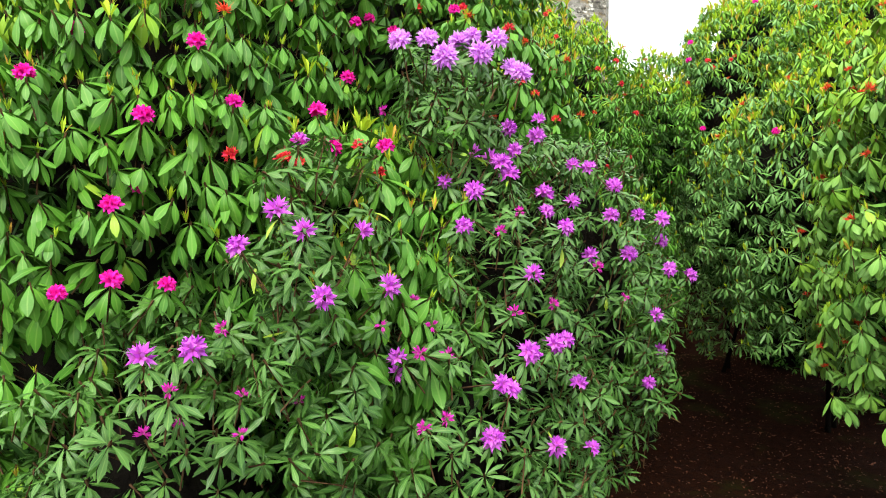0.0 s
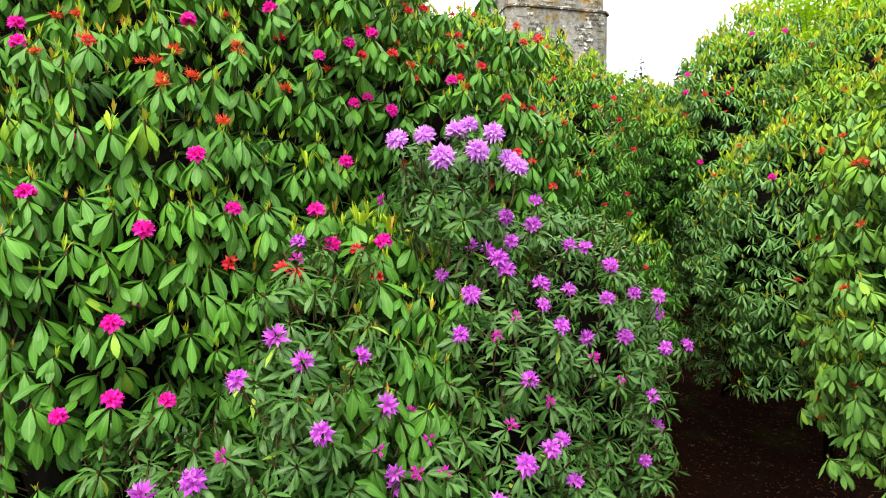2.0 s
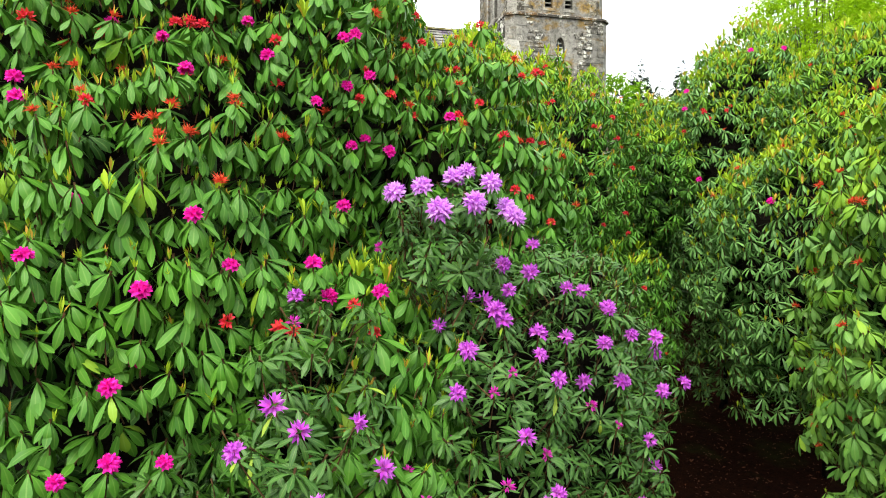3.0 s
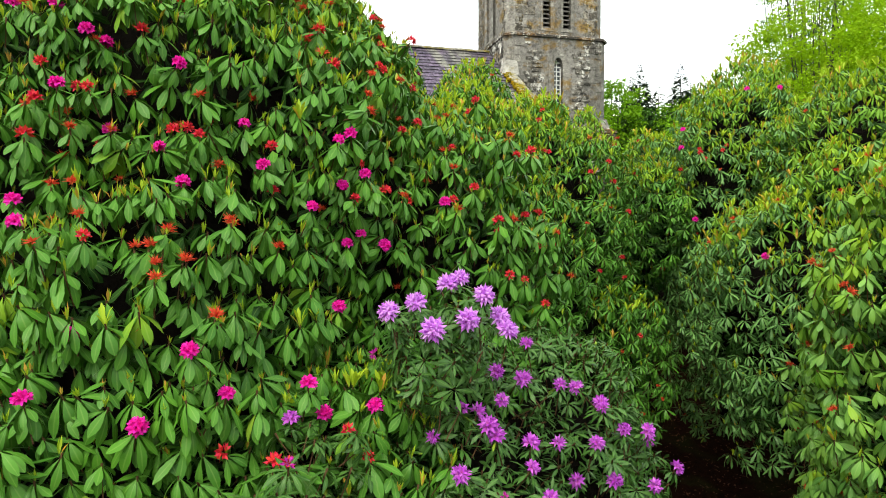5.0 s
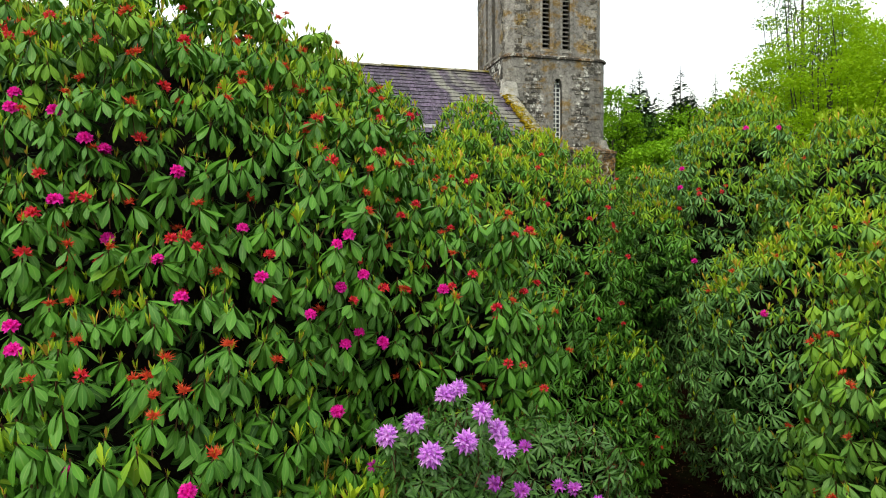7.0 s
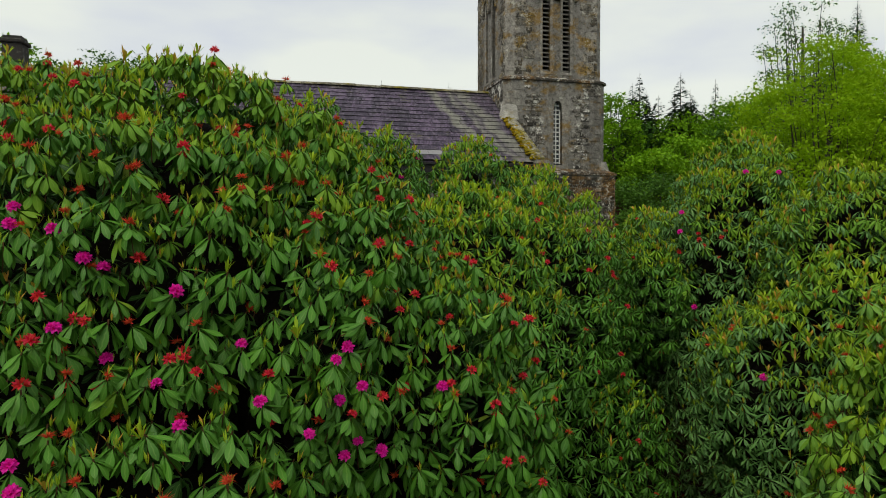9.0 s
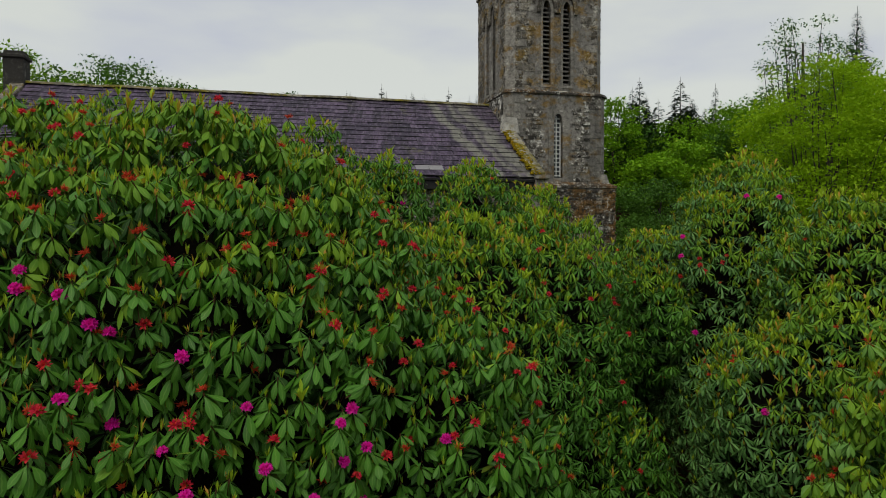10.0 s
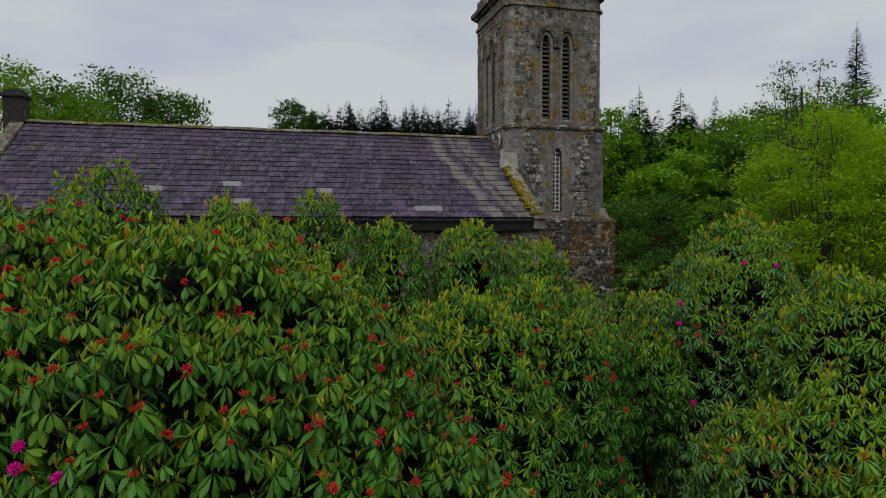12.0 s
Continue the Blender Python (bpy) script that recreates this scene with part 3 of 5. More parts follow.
    for e in (lobes if floor < 1.5 else lobes[:1]):
        if min(e[3:]) < 0.45:
            continue
        c = np.array(e[:3])
        for k in range(2):
            d = np.clip(rng.normal(size=3), -1.1, 1.1) * np.array([0.4, 0.55, 0.35])
            top = c + np.array(e[3:]) * d
            foot = np.array([c[0] + 0.6 + 0.3 * k, c[1] + 2.2 + 0.3 * k, 0]) if floor > 1.5 else np.array([base[0] + near * (c[0] - base[0]) + rng.normal(0, 0.25), base[1] + near * (c[1] - base[1]) + rng.normal(0, 0.25), 0])
            foot[2] = float(rise(foot[0], foot[1])) - 0.15
            t = np.linspace(0, 1, 7)[:, None]
            line = foot + (top - foot) * t + np.sin(t * 3.1) * rng.normal(0, 0.18, 3) + rng.normal(0, 0.04, (7, 3)) * t
            part("stem", arrays("stem", *tube(line - root, np.linspace(0.055, 0.016, 7), 7)), M_BARK_SHADE, ob)
    # a near-black solid core in each lobe paints the shade between leaves
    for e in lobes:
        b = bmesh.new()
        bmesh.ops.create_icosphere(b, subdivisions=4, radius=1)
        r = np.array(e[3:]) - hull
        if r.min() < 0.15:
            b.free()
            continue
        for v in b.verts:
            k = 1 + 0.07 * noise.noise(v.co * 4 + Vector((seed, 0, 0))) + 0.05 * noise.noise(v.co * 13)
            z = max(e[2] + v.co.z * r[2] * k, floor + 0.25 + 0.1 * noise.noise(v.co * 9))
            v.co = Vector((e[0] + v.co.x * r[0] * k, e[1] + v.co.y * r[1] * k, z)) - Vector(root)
        part("twig_thicket", b, M_BARK_SHADE, ob)
    for j, (kind, s, sn) in enumerate(heads):
        pname, meshes_, text = HEADS[kind]
        o = part(pname, meshes_[int(rng.integers(len(meshes_)))], None, ob, text)
        a = axis[j] if not purple else axis[j] * 0.7 + sn * 0.5
        m4 = np.eye(4)
        m4[:3, :3] = frames_of((a / np.linalg.norm(a))[None], np.array([rng.random() * 6]))[0] * HEAD_SIZE[kind] * (0.85 + 0.3 * rng.random())
        m4[:3, 3] = s + axis[j] * 0.035 - root
        o.matrix_basis = Matrix(m4.tolist())
    return ob


LOBES_GREAT = [(-2.99, 8.34, 5.09, 3.46, 4.37, 4.01), (-2.03, 5.25, 3.64, 1.75, 2.16, 2.72), (0.05, 7.0, 4.08, 1.31, 1.83, 2.79), (-5.3, 8.6, 5.0, 2.3, 3.6, 4.4),
               (-1.33, 7.2, 5.0, 1.51, 2.82, 2.96), (-4.4, 6.0, 3.6, 1.7, 2.4, 3.4), (-0.46, 4.42, 3.3, 0.72, 1.2, 1.34)]
LOBES_MIDDLE = [(1.72, 11.94, 4.5, 1.66, 2.03, 3.52), (0.36, 10.73, 4.52, 2.15, 2.62, 3.28), (2.75, 12.45, 5.1, 1.05, 1.12, 2.75), (4.35, 13.05, 5.8, 0.7, 1.3, 1.2), (2.5, 10.4, 3.1, 0.85, 1.2, 1.7), (3.2, 10.9, 3.1, 0.75, 0.9, 1.5)]
LOBES_BEHIND = [(-0.95, 13.03, 6.12, 0.86, 2.21, 3.15), (0.71, 13.86, 6.1, 1.26, 1.68, 3.0), (2.32, 15.36, 6.0, 1.2, 1.55, 2.76)]
LOBES_BACK = [(-6.3, 12.2, 6.3, 1.7, 1.8, 3.8), (-3.9, 12.4, 6.0, 1.6, 1.8, 3.5), (-2.26, 11.94, 6.09, 1.34, 1.56, 3.45)]
LOBES_ARCH = [(6.55, 14.2, 6.15, 1.35, 2.1, 3.15), (5.95, 13.04, 5.46, 1.4, 1.62, 3.0), (5.19, 12.74, 4.35, 0.68, 0.9, 2.87), (4.75, 14.0, 5.7, 0.95, 1.2, 1.85)]
LOBES_SLOPE = [(7.21, 10.74, 5.37, 1.76, 2.51, 2.95), (5.89, 9.77, 4.35, 1.84, 2.48, 1.91), (5.09, 9.09, 3.28, 0.82, 0.98, 1.31), (6.1, 9.3, 5.7, 1.05, 1.25, 1.2)]
LOBES_EDGE = [(5.36, 5.3, 4.6, 1.81, 2.18, 2.25), (4.58, 5.26, 3.05, 1.04, 1.4, 1.55), (6.2, 7.06, 3.83, 1.94, 1.63, 3.01)]
LOBES_CLOSE = [(3.7, 14.6, 3.7, 1.2, 1.5, 2.6), (7.2, 20.2, 4.4, 2.8, 1.5, 3.4), (3.0, 18.0, 4.4, 1.6, 1.6, 2.6), (4.5, 17.9, 3.6, 1.4, 1.2, 2.9), (9.4, 17.2, 3.4, 1.5, 1.5, 3.4)]
LOBES_LIGHT_BLOCK = [(9.8, 13.8, 3.6, 1.7, 2.4, 4.2), (9.3, 9.6, 3.2, 1.5, 1.9, 4.2), (9.6, 17.2, 3.0, 1.7, 1.7, 3.8)]
LOBES_PURPLE = [(-1.44, 3.42, 2.34, 0.85, 1.13, 1.24), (-0.66, 3.66, 3.2, 0.44, 0.95, 1.22), (0.28, 4.75, 2.96, 0.83, 0.81, 1.94), (1.02, 5.46, 3.15, 0.92, 0.89, 1.71),
                (0.6, 4.68, 2.45, 0.51, 1.03, 1.61), (0.09, 3.88, 2.44, 0.58, 0.97, 1.3), (0.01, 4.41, 4.8, 0.4, 0.53, 0.4), (1.62, 4.95, 2.85, 0.3, 0.35, 0.3), (0.35, 4.35, 3.5, 0.5, 0.7, 0.85)]
PINKS_LOW = (-1.83, 3.09, 3.65, -1.41, 3.27, 3.66, -1.63, 3.17, 3.69, -1.63, 3.21, 4.05, -1.60, 3.39, 4.18, -0.37, 4.04, 4.40, -0.73, 3.94, 4.43, -1.57, 3.39, 4.51, -0.78, 3.86, 4.62, -1.19, 3.62, 4.62, -2.06, 3.26, 4.69, -1.74, 3.54, 4.88, -1.31, 3.45, 4.90, -1.96, 3.52, 4.98, -0.73, 4.64, 4.99, -0.68, 4.85, 5.45, -0.45, 5.03, 5.45, -0.60, 4.98, 5.52, -2.43, 3.81, 5.58)
PINKS_HIGH = (-2.49, 3.88, 5.71, -0.88, 4.55, 5.72, 0.10, 5.63, 5.78, -1.63, 4.20, 5.84, -0.72, 4.83, 5.89, -0.55, 4.88, 5.97, -1.14, 4.40, 5.99, -1.82, 4.35, 6.09, -0.72, 4.70, 6.20, -2.26, 4.54, 6.25, -0.65, 4.87, 6.27, -1.36, 4.71, 6.31, -2.45, 4.24, 6.50, -1.82, 4.58, 6.72, -2.33, 4.62, 6.87, -2.42, 4.56, 6.94, -2.67, 4.61, 7.14, -3.02, 4.70, 7.18, -3.03, 4.80, 7.31)
REDS = (0.62, 5.54, 5.17, -0.47, 3.70, 4.37, -1.59, 4.37, 6.19, -2.62, 4.29, 6.42, -2.59, 4.12, 6.16, -2.66, 4.44, 6.69, -2.34, 4.42, 6.52, -1.73, 4.50, 6.26, -1.13, 4.54, 6.13, 0.33, 5.67, 5.91, 0.54, 5.60, 5.62, 0.96, 6.06, 5.39, -0.88, 3.45, 4.30, -0.72, 3.49, 4.26, -1.16, 3.54, 4.33, -0.36, 3.68, 4.22, 0.95, 5.75, 4.89, -1.97, 5.15, 7.79, -3.20, 5.90, 8.44, -0.62, 4.76, 5.79, -1.00, 5.53, 7.24, -0.54, 5.76, 7.00, -2.04, 4.55, 6.94, -0.33, 5.75, 6.43)
SPENT_GREAT = (-1.52, 3.51, 5.28, -1.20, 3.51, 5.08, -1.28, 4.02, 5.58, -1.43, 3.71, 5.37, -1.57, 3.78, 5.54, -1.24, 3.91, 5.60, -1.71, 3.70, 5.44, -2.19, 3.58, 5.47, -2.39, 4.08, 5.82, -2.10, 3.87, 5.63, -1.56, 4.91, 7.29, -2.09, 4.53, 7.19, -2.16, 4.79, 7.60, -1.92, 4.92, 7.26, -1.64, 4.55, 6.49, -1.39, 5.42, 7.47, -1.02, 5.62, 7.26, -0.90, 5.15, 6.94, -0.36, 5.84, 6.89, 0.68, 6.24, 6.45, 0.69, 6.37, 6.46, 0.19, 6.97, 6.85, -2.43, 4.78, 7.69, -2.19, 4.75, 7.58, -1.23, 5.91, 7.55, -0.96, 5.81, 7.54, -1.46, 6.44, 7.87, -0.55, 4.99, 6.59, -0.54, 4.90, 6.47, -1.56, 5.29, 7.56, -0.29, 5.24, 5.83, -2.11, 4.23, 6.21)
LILACS = (-0.22, 3.93, 5.03, 0.17, 4.38, 5.18, 0.19, 4.01, 4.99, 0.38, 4.28, 4.96, -0.08, 4.04, 5.06, 0.11, 4.37, 5.13, 0.02, 3.92, 4.94, 0.44, 4.10, 4.90, 0.30, 4.16, 5.10)
VIOLETS = (0.37, 4.32, 4.64, 0.47, 4.21, 4.43, 0.40, 4.00, 4.23, 0.21, 3.69, 4.14, 0.59, 4.05, 4.02, 1.43, 4.87, 4.02, 1.68, 5.19, 3.83, 1.98, 5.35, 3.55, 0.61, 4.34, 4.53, 0.10, 3.49, 3.92, 0.22, 3.15, 2.92, 0.39, 3.29, 3.29, 0.54, 3.49, 3.30, 0.66, 3.72, 3.31, 0.23, 3.13, 3.20, 0.29, 3.10, 3.15, -1.10, 2.81, 3.39, -0.83, 2.80, 3.85, -0.53, 2.78, 3.66, 1.62, 4.79, 3.64, 1.55, 4.79, 2.82, 0.77, 3.76, 3.03, 0.61, 4.15, 4.13, 1.17, 4.59, 4.02, 0.67, 3.84, 3.94, 1.28, 4.60, 3.76, 0.34, 3.99, 4.30)
LILACS_HALF = (0.66, 4.69, 4.69, 0.16, 4.06, 4.47, 0.26, 4.09, 4.43, 0.79, 4.32, 4.12, 1.25, 4.76, 4.22, -0.73, 2.99, 4.00, -0.43, 3.00, 3.92, -0.33, 3.14, 3.66, -0.31, 3.23, 3.22, -0.17, 3.20, 3.29, 0.46, 3.57, 3.70, -1.26, 2.69, 3.37, 1.62, 5.02, 3.00, 0.55, 3.50, 2.77, 0.83, 3.77, 2.65, 1.05, 4.62, 3.75, 0.95, 4.78, 4.38, 1.09, 4.78, 4.37, 0.04, 4.12, 4.23, 1.48, 4.62, 3.32)
BUDS = (-0.21, 3.32, 3.57, -0.35, 3.01, 3.51, 0.32, 3.61, 3.91, 0.41, 3.65, 4.02, -0.07, 3.13, 3.34, 0.04, 3.16, 3.30, -1.14, 2.64, 3.25, -1.18, 2.82, 3.06, -0.91, 2.76, 3.05, -0.94, 2.88, 3.17, -0.94, 2.94, 3.50, -0.66, 3.07, 3.15, -0.05, 2.90, 3.05, 0.02, 3.09, 3.03, 0.32, 3.31, 3.50, -0.02, 3.30, 3.42, -0.31, 4.33, 4.75, -1.30, 2.80, 3.02, 0.95, 4.20, 3.70, 1.25, 4.55, 3.45, 0.62, 3.85, 3.50)
REDS_MIDDLE = (3.03, 11.34, 6.40, 2.46, 10.52, 6.48, 2.54, 10.21, 4.90, 3.02, 10.65, 5.09, 4.33, 12.41, 4.86, 2.58, 11.15, 7.12, 3.04, 11.26, 7.03, 1.58, 10.36, 7.29, 2.95, 11.00, 6.37, 3.17, 10.91, 5.86, 1.62, 10.10, 6.77)
PINKS_BEHIND = (-0.42, 12.25, 8.50, -0.69, 11.90, 8.11)
PINKS_ARCH = (4.81, 12.53, 7.48, 6.45, 12.30, 8.22, 4.73, 12.38, 7.11, 4.77, 11.83, 5.74, 6.00, 12.56, 8.24)
REDS_ARCH = (5.01, 12.25, 7.07, 4.99, 11.93, 6.86, 5.33, 12.00, 7.01, 4.88, 11.90, 6.97, 4.19, 13.37, 7.36, 5.49, 12.20, 7.08, 4.92, 11.80, 5.24)
PINKS_SLOPE = (4.41, 8.52, 5.19)
SPENT_SLOPE = (4.29, 10.01, 5.33, 4.63, 9.94, 5.63, 4.35, 9.31, 5.69, 4.68, 8.74, 5.92)
SPENT_EDGE = (3.59, 5.47, 5.08, 3.42, 5.18, 5.05, 4.10, 6.88, 4.57, 3.84, 5.98, 3.96, 3.70, 5.82, 5.35, 3.49, 5.42, 4.03)

shrub("rhododendron", "huge rhododendron with drooping green leaves and scattered pink trusses", LOBES_GREAT,
      [("pink", PINKS_LOW), ("pink", PINKS_HIGH), ("red", REDS), ("spent", SPENT_GREAT)], 1.0, 0.140, random_spent=620, spent_above=4.9, front=(0.15, -1), opened=0.16, candles=1.05)
shrub("purple_rhododendron", "narrow-leaved rhododendron with lilac trusses and magenta buds", LOBES_PURPLE,
      [("lilac", LILACS), ("violet", VIOLETS), ("half", LILACS_HALF), ("bud", BUDS)], 2.0, 0.133, True, 0.1, 300, 0.15, hull=0.42, front=(0.2, -1), random_spent=30, spent_above=2.5, few=("violet", "half", "half", "bud", "bud"))
shrub("rhododendron", "leafy rhododendron mound beside the path with few red blooms", LOBES_MIDDLE, [("red", REDS_MIDDLE)], 3.0, 0.168, random_spent=50, loose=200, front=(0.4, -1), lump=0.25, candles=0.95, young=0.10, far=True)
shrub("rhododendron", "rounded rhododendron below the slate roof", LOBES_BEHIND, [("pink", PINKS_BEHIND)], 4.0, 0.165, floor=5.0, random_spent=12, few=("spent",), loose=100, far=True)
shrub("rhododendron", "tall rhododendron crowding the nave wall", LOBES_BACK, [], 5.0, 0.165, candles=0.7, floor=6.0, random_spent=10, few=("spent",), loose=60, far=True)
shrub("rhododendron", "dark rhododendron arching over the path with pink blooms", LOBES_ARCH, [("pink", PINKS_ARCH), ("red", REDS_ARCH)], 6.0, 0.155, floor=1.55, random_spent=8, few=("spent",), loose=200, front=(-0.5, -1), far=True, leaf=M_LEAF_SHADE, candles=1.7, young=0.24, lump=0.26)
shrub("rhododendron", "layered rhododendron overhanging the dark path", LOBES_SLOPE, [("pink", PINKS_SLOPE), ("spent", SPENT_SLOPE)], 7.0, 0.172, floor=2.3, random_spent=8, few=("spent",), loose=260, front=(-0.5, -1), far=True, candles=1.8, young=0.4, lump=0.26, leaf=M_LEAF_SHADE)
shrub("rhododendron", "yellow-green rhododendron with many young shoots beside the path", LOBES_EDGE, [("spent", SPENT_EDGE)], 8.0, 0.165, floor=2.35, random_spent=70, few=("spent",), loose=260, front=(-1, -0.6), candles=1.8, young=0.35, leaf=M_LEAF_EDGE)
shrub("rhododendron", "dark rhododendron where the path bends away", LOBES_CLOSE, [], 9.0, 0.25, floor=0.3, random_spent=5, few=("spent",), loose=60, front=(-0.3, -1), far=True, leaf=M_LEAF_SHADE)
# an added shrub, out of sight, that stops light reaching the path sideways
shrub("rhododendron", "unseen dense rhododendron added to keep the path dark", LOBES_LIGHT_BLOCK, [], 10.0, 0.27, floor=0.2, loose=60, front=(-1, -0.6), far=True)

PALE_SLATES = ((-13.62, 12), (-11.55, 11), (-8.85, 12), (-10.92, 14), (-5.85, 15), (-5.40, 15))

# ---------------------------------------------------------------- church
def stone_material(name, a, b, pale, ochre, moss_cut=0.62, spots=0.5, crust_cut=0.58):
    """Weathered stone: tone differs from block to block, with lichen crusts and damp stains."""
    m, n, l = nodes_of(name)
    g = n.new("ShaderNodeNewGeometry")
    base = mixed(n, l, chance(n, l), a, b)
    grain = noise_of(n, l, 26.0, 5.0, 0.7, g.outputs["Position"])
    base = mixed(n, l, ramp_of(n, l, grain, 0.3, 0.75, (0.55,) * 3, (1.25,) * 3), (0, 0, 0), base)
    crust = noise_of(n, l, 2.6, 8.0, 0.72, g.outputs["Position"])
    base = mixed(n, l, ramp_of(n, l, crust, crust_cut, crust_cut + 0.05), base, pale)
    gold = noise_of(n, l, 1.25, 7.0, 0.7, g.outputs["Position"], (1, 1, 1.6))
    base = mixed(n, l, ramp_of(n, l, gold, moss_cut - 0.1, moss_cut), base, ochre)
    speck = noise_of(n, l, 7.0, 7.0, 0.8, g.outputs["Position"])
    base = mixed(n, l, ramp_of(n, l, speck, 0.42, 0.49, (spots,) * 3, (0, 0, 0)), base, (0.035, 0.032, 0.028))
    base = mixed(n, l, ramp_of(n, l, speck, 0.56, 0.61, (0, 0, 0), (spots,) * 3), base, pale)
    damp = noise_of(n, l, 1.6, 5.0, 0.6, g.outputs["Position"], (1, 1, 0.25))
    base = mixed(n, l, ramp_of(n, l, damp, 0.35, 0.6), mixed(n, l, 0.55, base, (0.05, 0.048, 0.042)), base)
    return finish(m, n, l, base, 0.88, grain, 0.7, 0.02, 0.25)


M_RUBBLE = stone_material("rubble_stone", (0.085, 0.074, 0.060), (0.36, 0.325, 0.27), (0.58, 0.56, 0.49), (0.25, 0.16, 0.035), 0.605, 0.95)
M_LICHEN = stone_material("lichened_rubble", (0.036, 0.031, 0.027), (0.34, 0.31, 0.27), (0.76, 0.74, 0.68), (0.24, 0.15, 0.04), 0.65, 1.0, 0.53)
M_FOOTING = stone_material("dark_footing_rubble", (0.018, 0.015, 0.013), (0.13, 0.105, 0.085), (0.62, 0.60, 0.54), (0.20, 0.10, 0.025), 0.58, 1.0, 0.53)
M_DRESSED = stone_material("dressed_stone", (0.28, 0.262, 0.237), (0.41, 0.385, 0.345), (0.54, 0.52, 0.46), (0.28, 0.18, 0.07), 0.63, 0.5)
M_MORTAR = stone_material("lime_mortar", (0.25, 0.235, 0.215), (0.33, 0.31, 0.285), (0.42, 0.40, 0.36), (0.26, 0.165, 0.055), 0.60, 0.6)
M_COPING = stone_material("mossy_coping", (0.28, 0.26, 0.20), (0.40, 0.37, 0.30), (0.60, 0.57, 0.47), (0.22, 0.18, 0.012), 0.56, 0.8)
M_SOOT = stone_material("sooty_stone", (0.03, 0.028, 0.026), (0.07, 0.065, 0.06), (0.14, 0.135, 0.12), (0.08, 0.06, 0.03), 0.7, 0.5)
M_LOUVRE = plain_material("grey_louvre", (0.10, 0.098, 0.09), (0.20, 0.19, 0.17), 6.0, 0.8)
M_SASH = plain_material("white_glazing_bar", (0.66, 0.66, 0.64), (0.80, 0.80, 0.78), 8.0, 0.6)
M_IRON_SHADE = plain_material("gutter_and_shadow_line", (0.008, 0.008, 0.008), (0.02, 0.019, 0.018), 8.0, 0.6)
M_DARKROOM = plain_material("interior_shade", (0.012, 0.012, 0.012), (0.02, 0.02, 0.02), 3.0, 0.9)
m, n, l = nodes_of("leaded_glass")
pane_tone = noise_of(n, l, 5.0, 3.0)
M_GLASS = finish(m, n, l, mixed(n, l, pane_tone, (0.03, 0.035, 0.045), (0.07, 0.08, 0.09)), 0.12, pane_tone, 0.1, 0.01, 0.8)

m, n, l = nodes_of("purple_slate")
g = n.new("ShaderNodeNewGeometry")
tone = mixed(n, l, chance(n, l), (0.022, 0.014, 0.036), (0.132, 0.088, 0.162))
streak = noise_of(n, l, 3.0, 6.0, 0.65, g.outputs["Position"], (2.0, 0.35, 0.22))
tone = mixed(n, l, ramp_of(n, l, streak, 0.52, 0.68, (0, 0, 0), (0.8,) * 3), tone, (0.13, 0.10, 0.145))
stain = noise_of(n, l, 2.2, 6.0, 0.7, g.outputs["Position"], (1.6, 0.2, 0.18))
tone = mixed(n, l, ramp_of(n, l, stain, 0.40, 0.54, (0.85,) * 3, (0, 0, 0)), tone, (0.020, 0.014, 0.030))
mottle = noise_of(n, l, 7.0, 7.0, 0.75, g.outputs["Position"], (1.4, 0.6, 0.5))
tone = mixed(n, l, ramp_of(n, l, mottle, 0.42, 0.50, (0.85,) * 3, (0, 0, 0)), tone, (0.016, 0.011, 0.024))
tone = mixed(n, l, ramp_of(n, l, mottle, 0.53, 0.60, (0, 0, 0), (0.85,) * 3), tone, (0.150, 0.118, 0.168))
blot = noise_of(n, l, 1.1, 7.0, 0.7, g.outputs["Position"])
tone = mixed(n, l, ramp_of(n, l, blot, 0.60, 0.68), tone, (0.115, 0.105, 0.06))
sx = n.new("ShaderNodeSeparateXYZ")
l.new(g.outputs["Position"], sx.inputs[0])
run = n.new("ShaderNodeMath")
run.operation = "MULTIPLY_ADD"
l.new(sx.outputs["Z"], run.inputs[0])
run.inputs[1].default_value = 0.71
l.new(sx.outputs["X"], run.inputs[2])
wob = n.new("ShaderNodeMath")
wob.operation = "MULTIPLY_ADD"
l.new(noise_of(n, l, 1.0, 4.0, 0.6, g.outputs["Position"]), wob.inputs[0])
wob.inputs[1].default_value = 1.0
l.new(run.outputs[0], wob.inputs[2])
band = n.new("ShaderNodeValToRGB")
l.new(wob.outputs[0], band.inputs["Fac"])
scaled = n.new("ShaderNodeMapRange")
scaled.inputs["From Min"].default_value, scaled.inputs["From Max"].default_value = 8.0, 11.0
l.new(wob.outputs[0], scaled.inputs["Value"])
l.new(scaled.outputs["Result"], band.inputs["Fac"])
band.color_ramp.elements[0].position, band.color_ramp.elements[0].color = 0.24, (0, 0, 0, 1)
band.color_ramp.elements[1].position, band.color_ramp.elements[1].color = 0.30, (0.9, 0.9, 0.9, 1)
for at, level in ((0.38, 0.85), (0.42, 0.1), (0.50, 0.1), (0.54, 0.9), (0.62, 0.2), (0.66, 0.9), (0.78, 0.85), (0.86, 0.1)):
    e = band.color_ramp.elements.new(at)
    e.color = (level, level, level, 1)
worn = mixed(n, l, 1.0, band.outputs["Color"], ramp_of(n, l, chance(n, l), 0.05, 0.35, (0.6,) * 3, (1, 1, 1)), "MULTIPLY")
worn = mixed(n, l, 1.0, worn, ramp_of(n, l, mottle, 0.40, 0.50, (0.6,) * 3, (1, 1, 1)), "MULTIPLY")
tone = mixed(n, l, worn, tone, mixed(n, l, streak, (0.17, 0.17, 0.14), (0.27, 0.265, 0.22)))
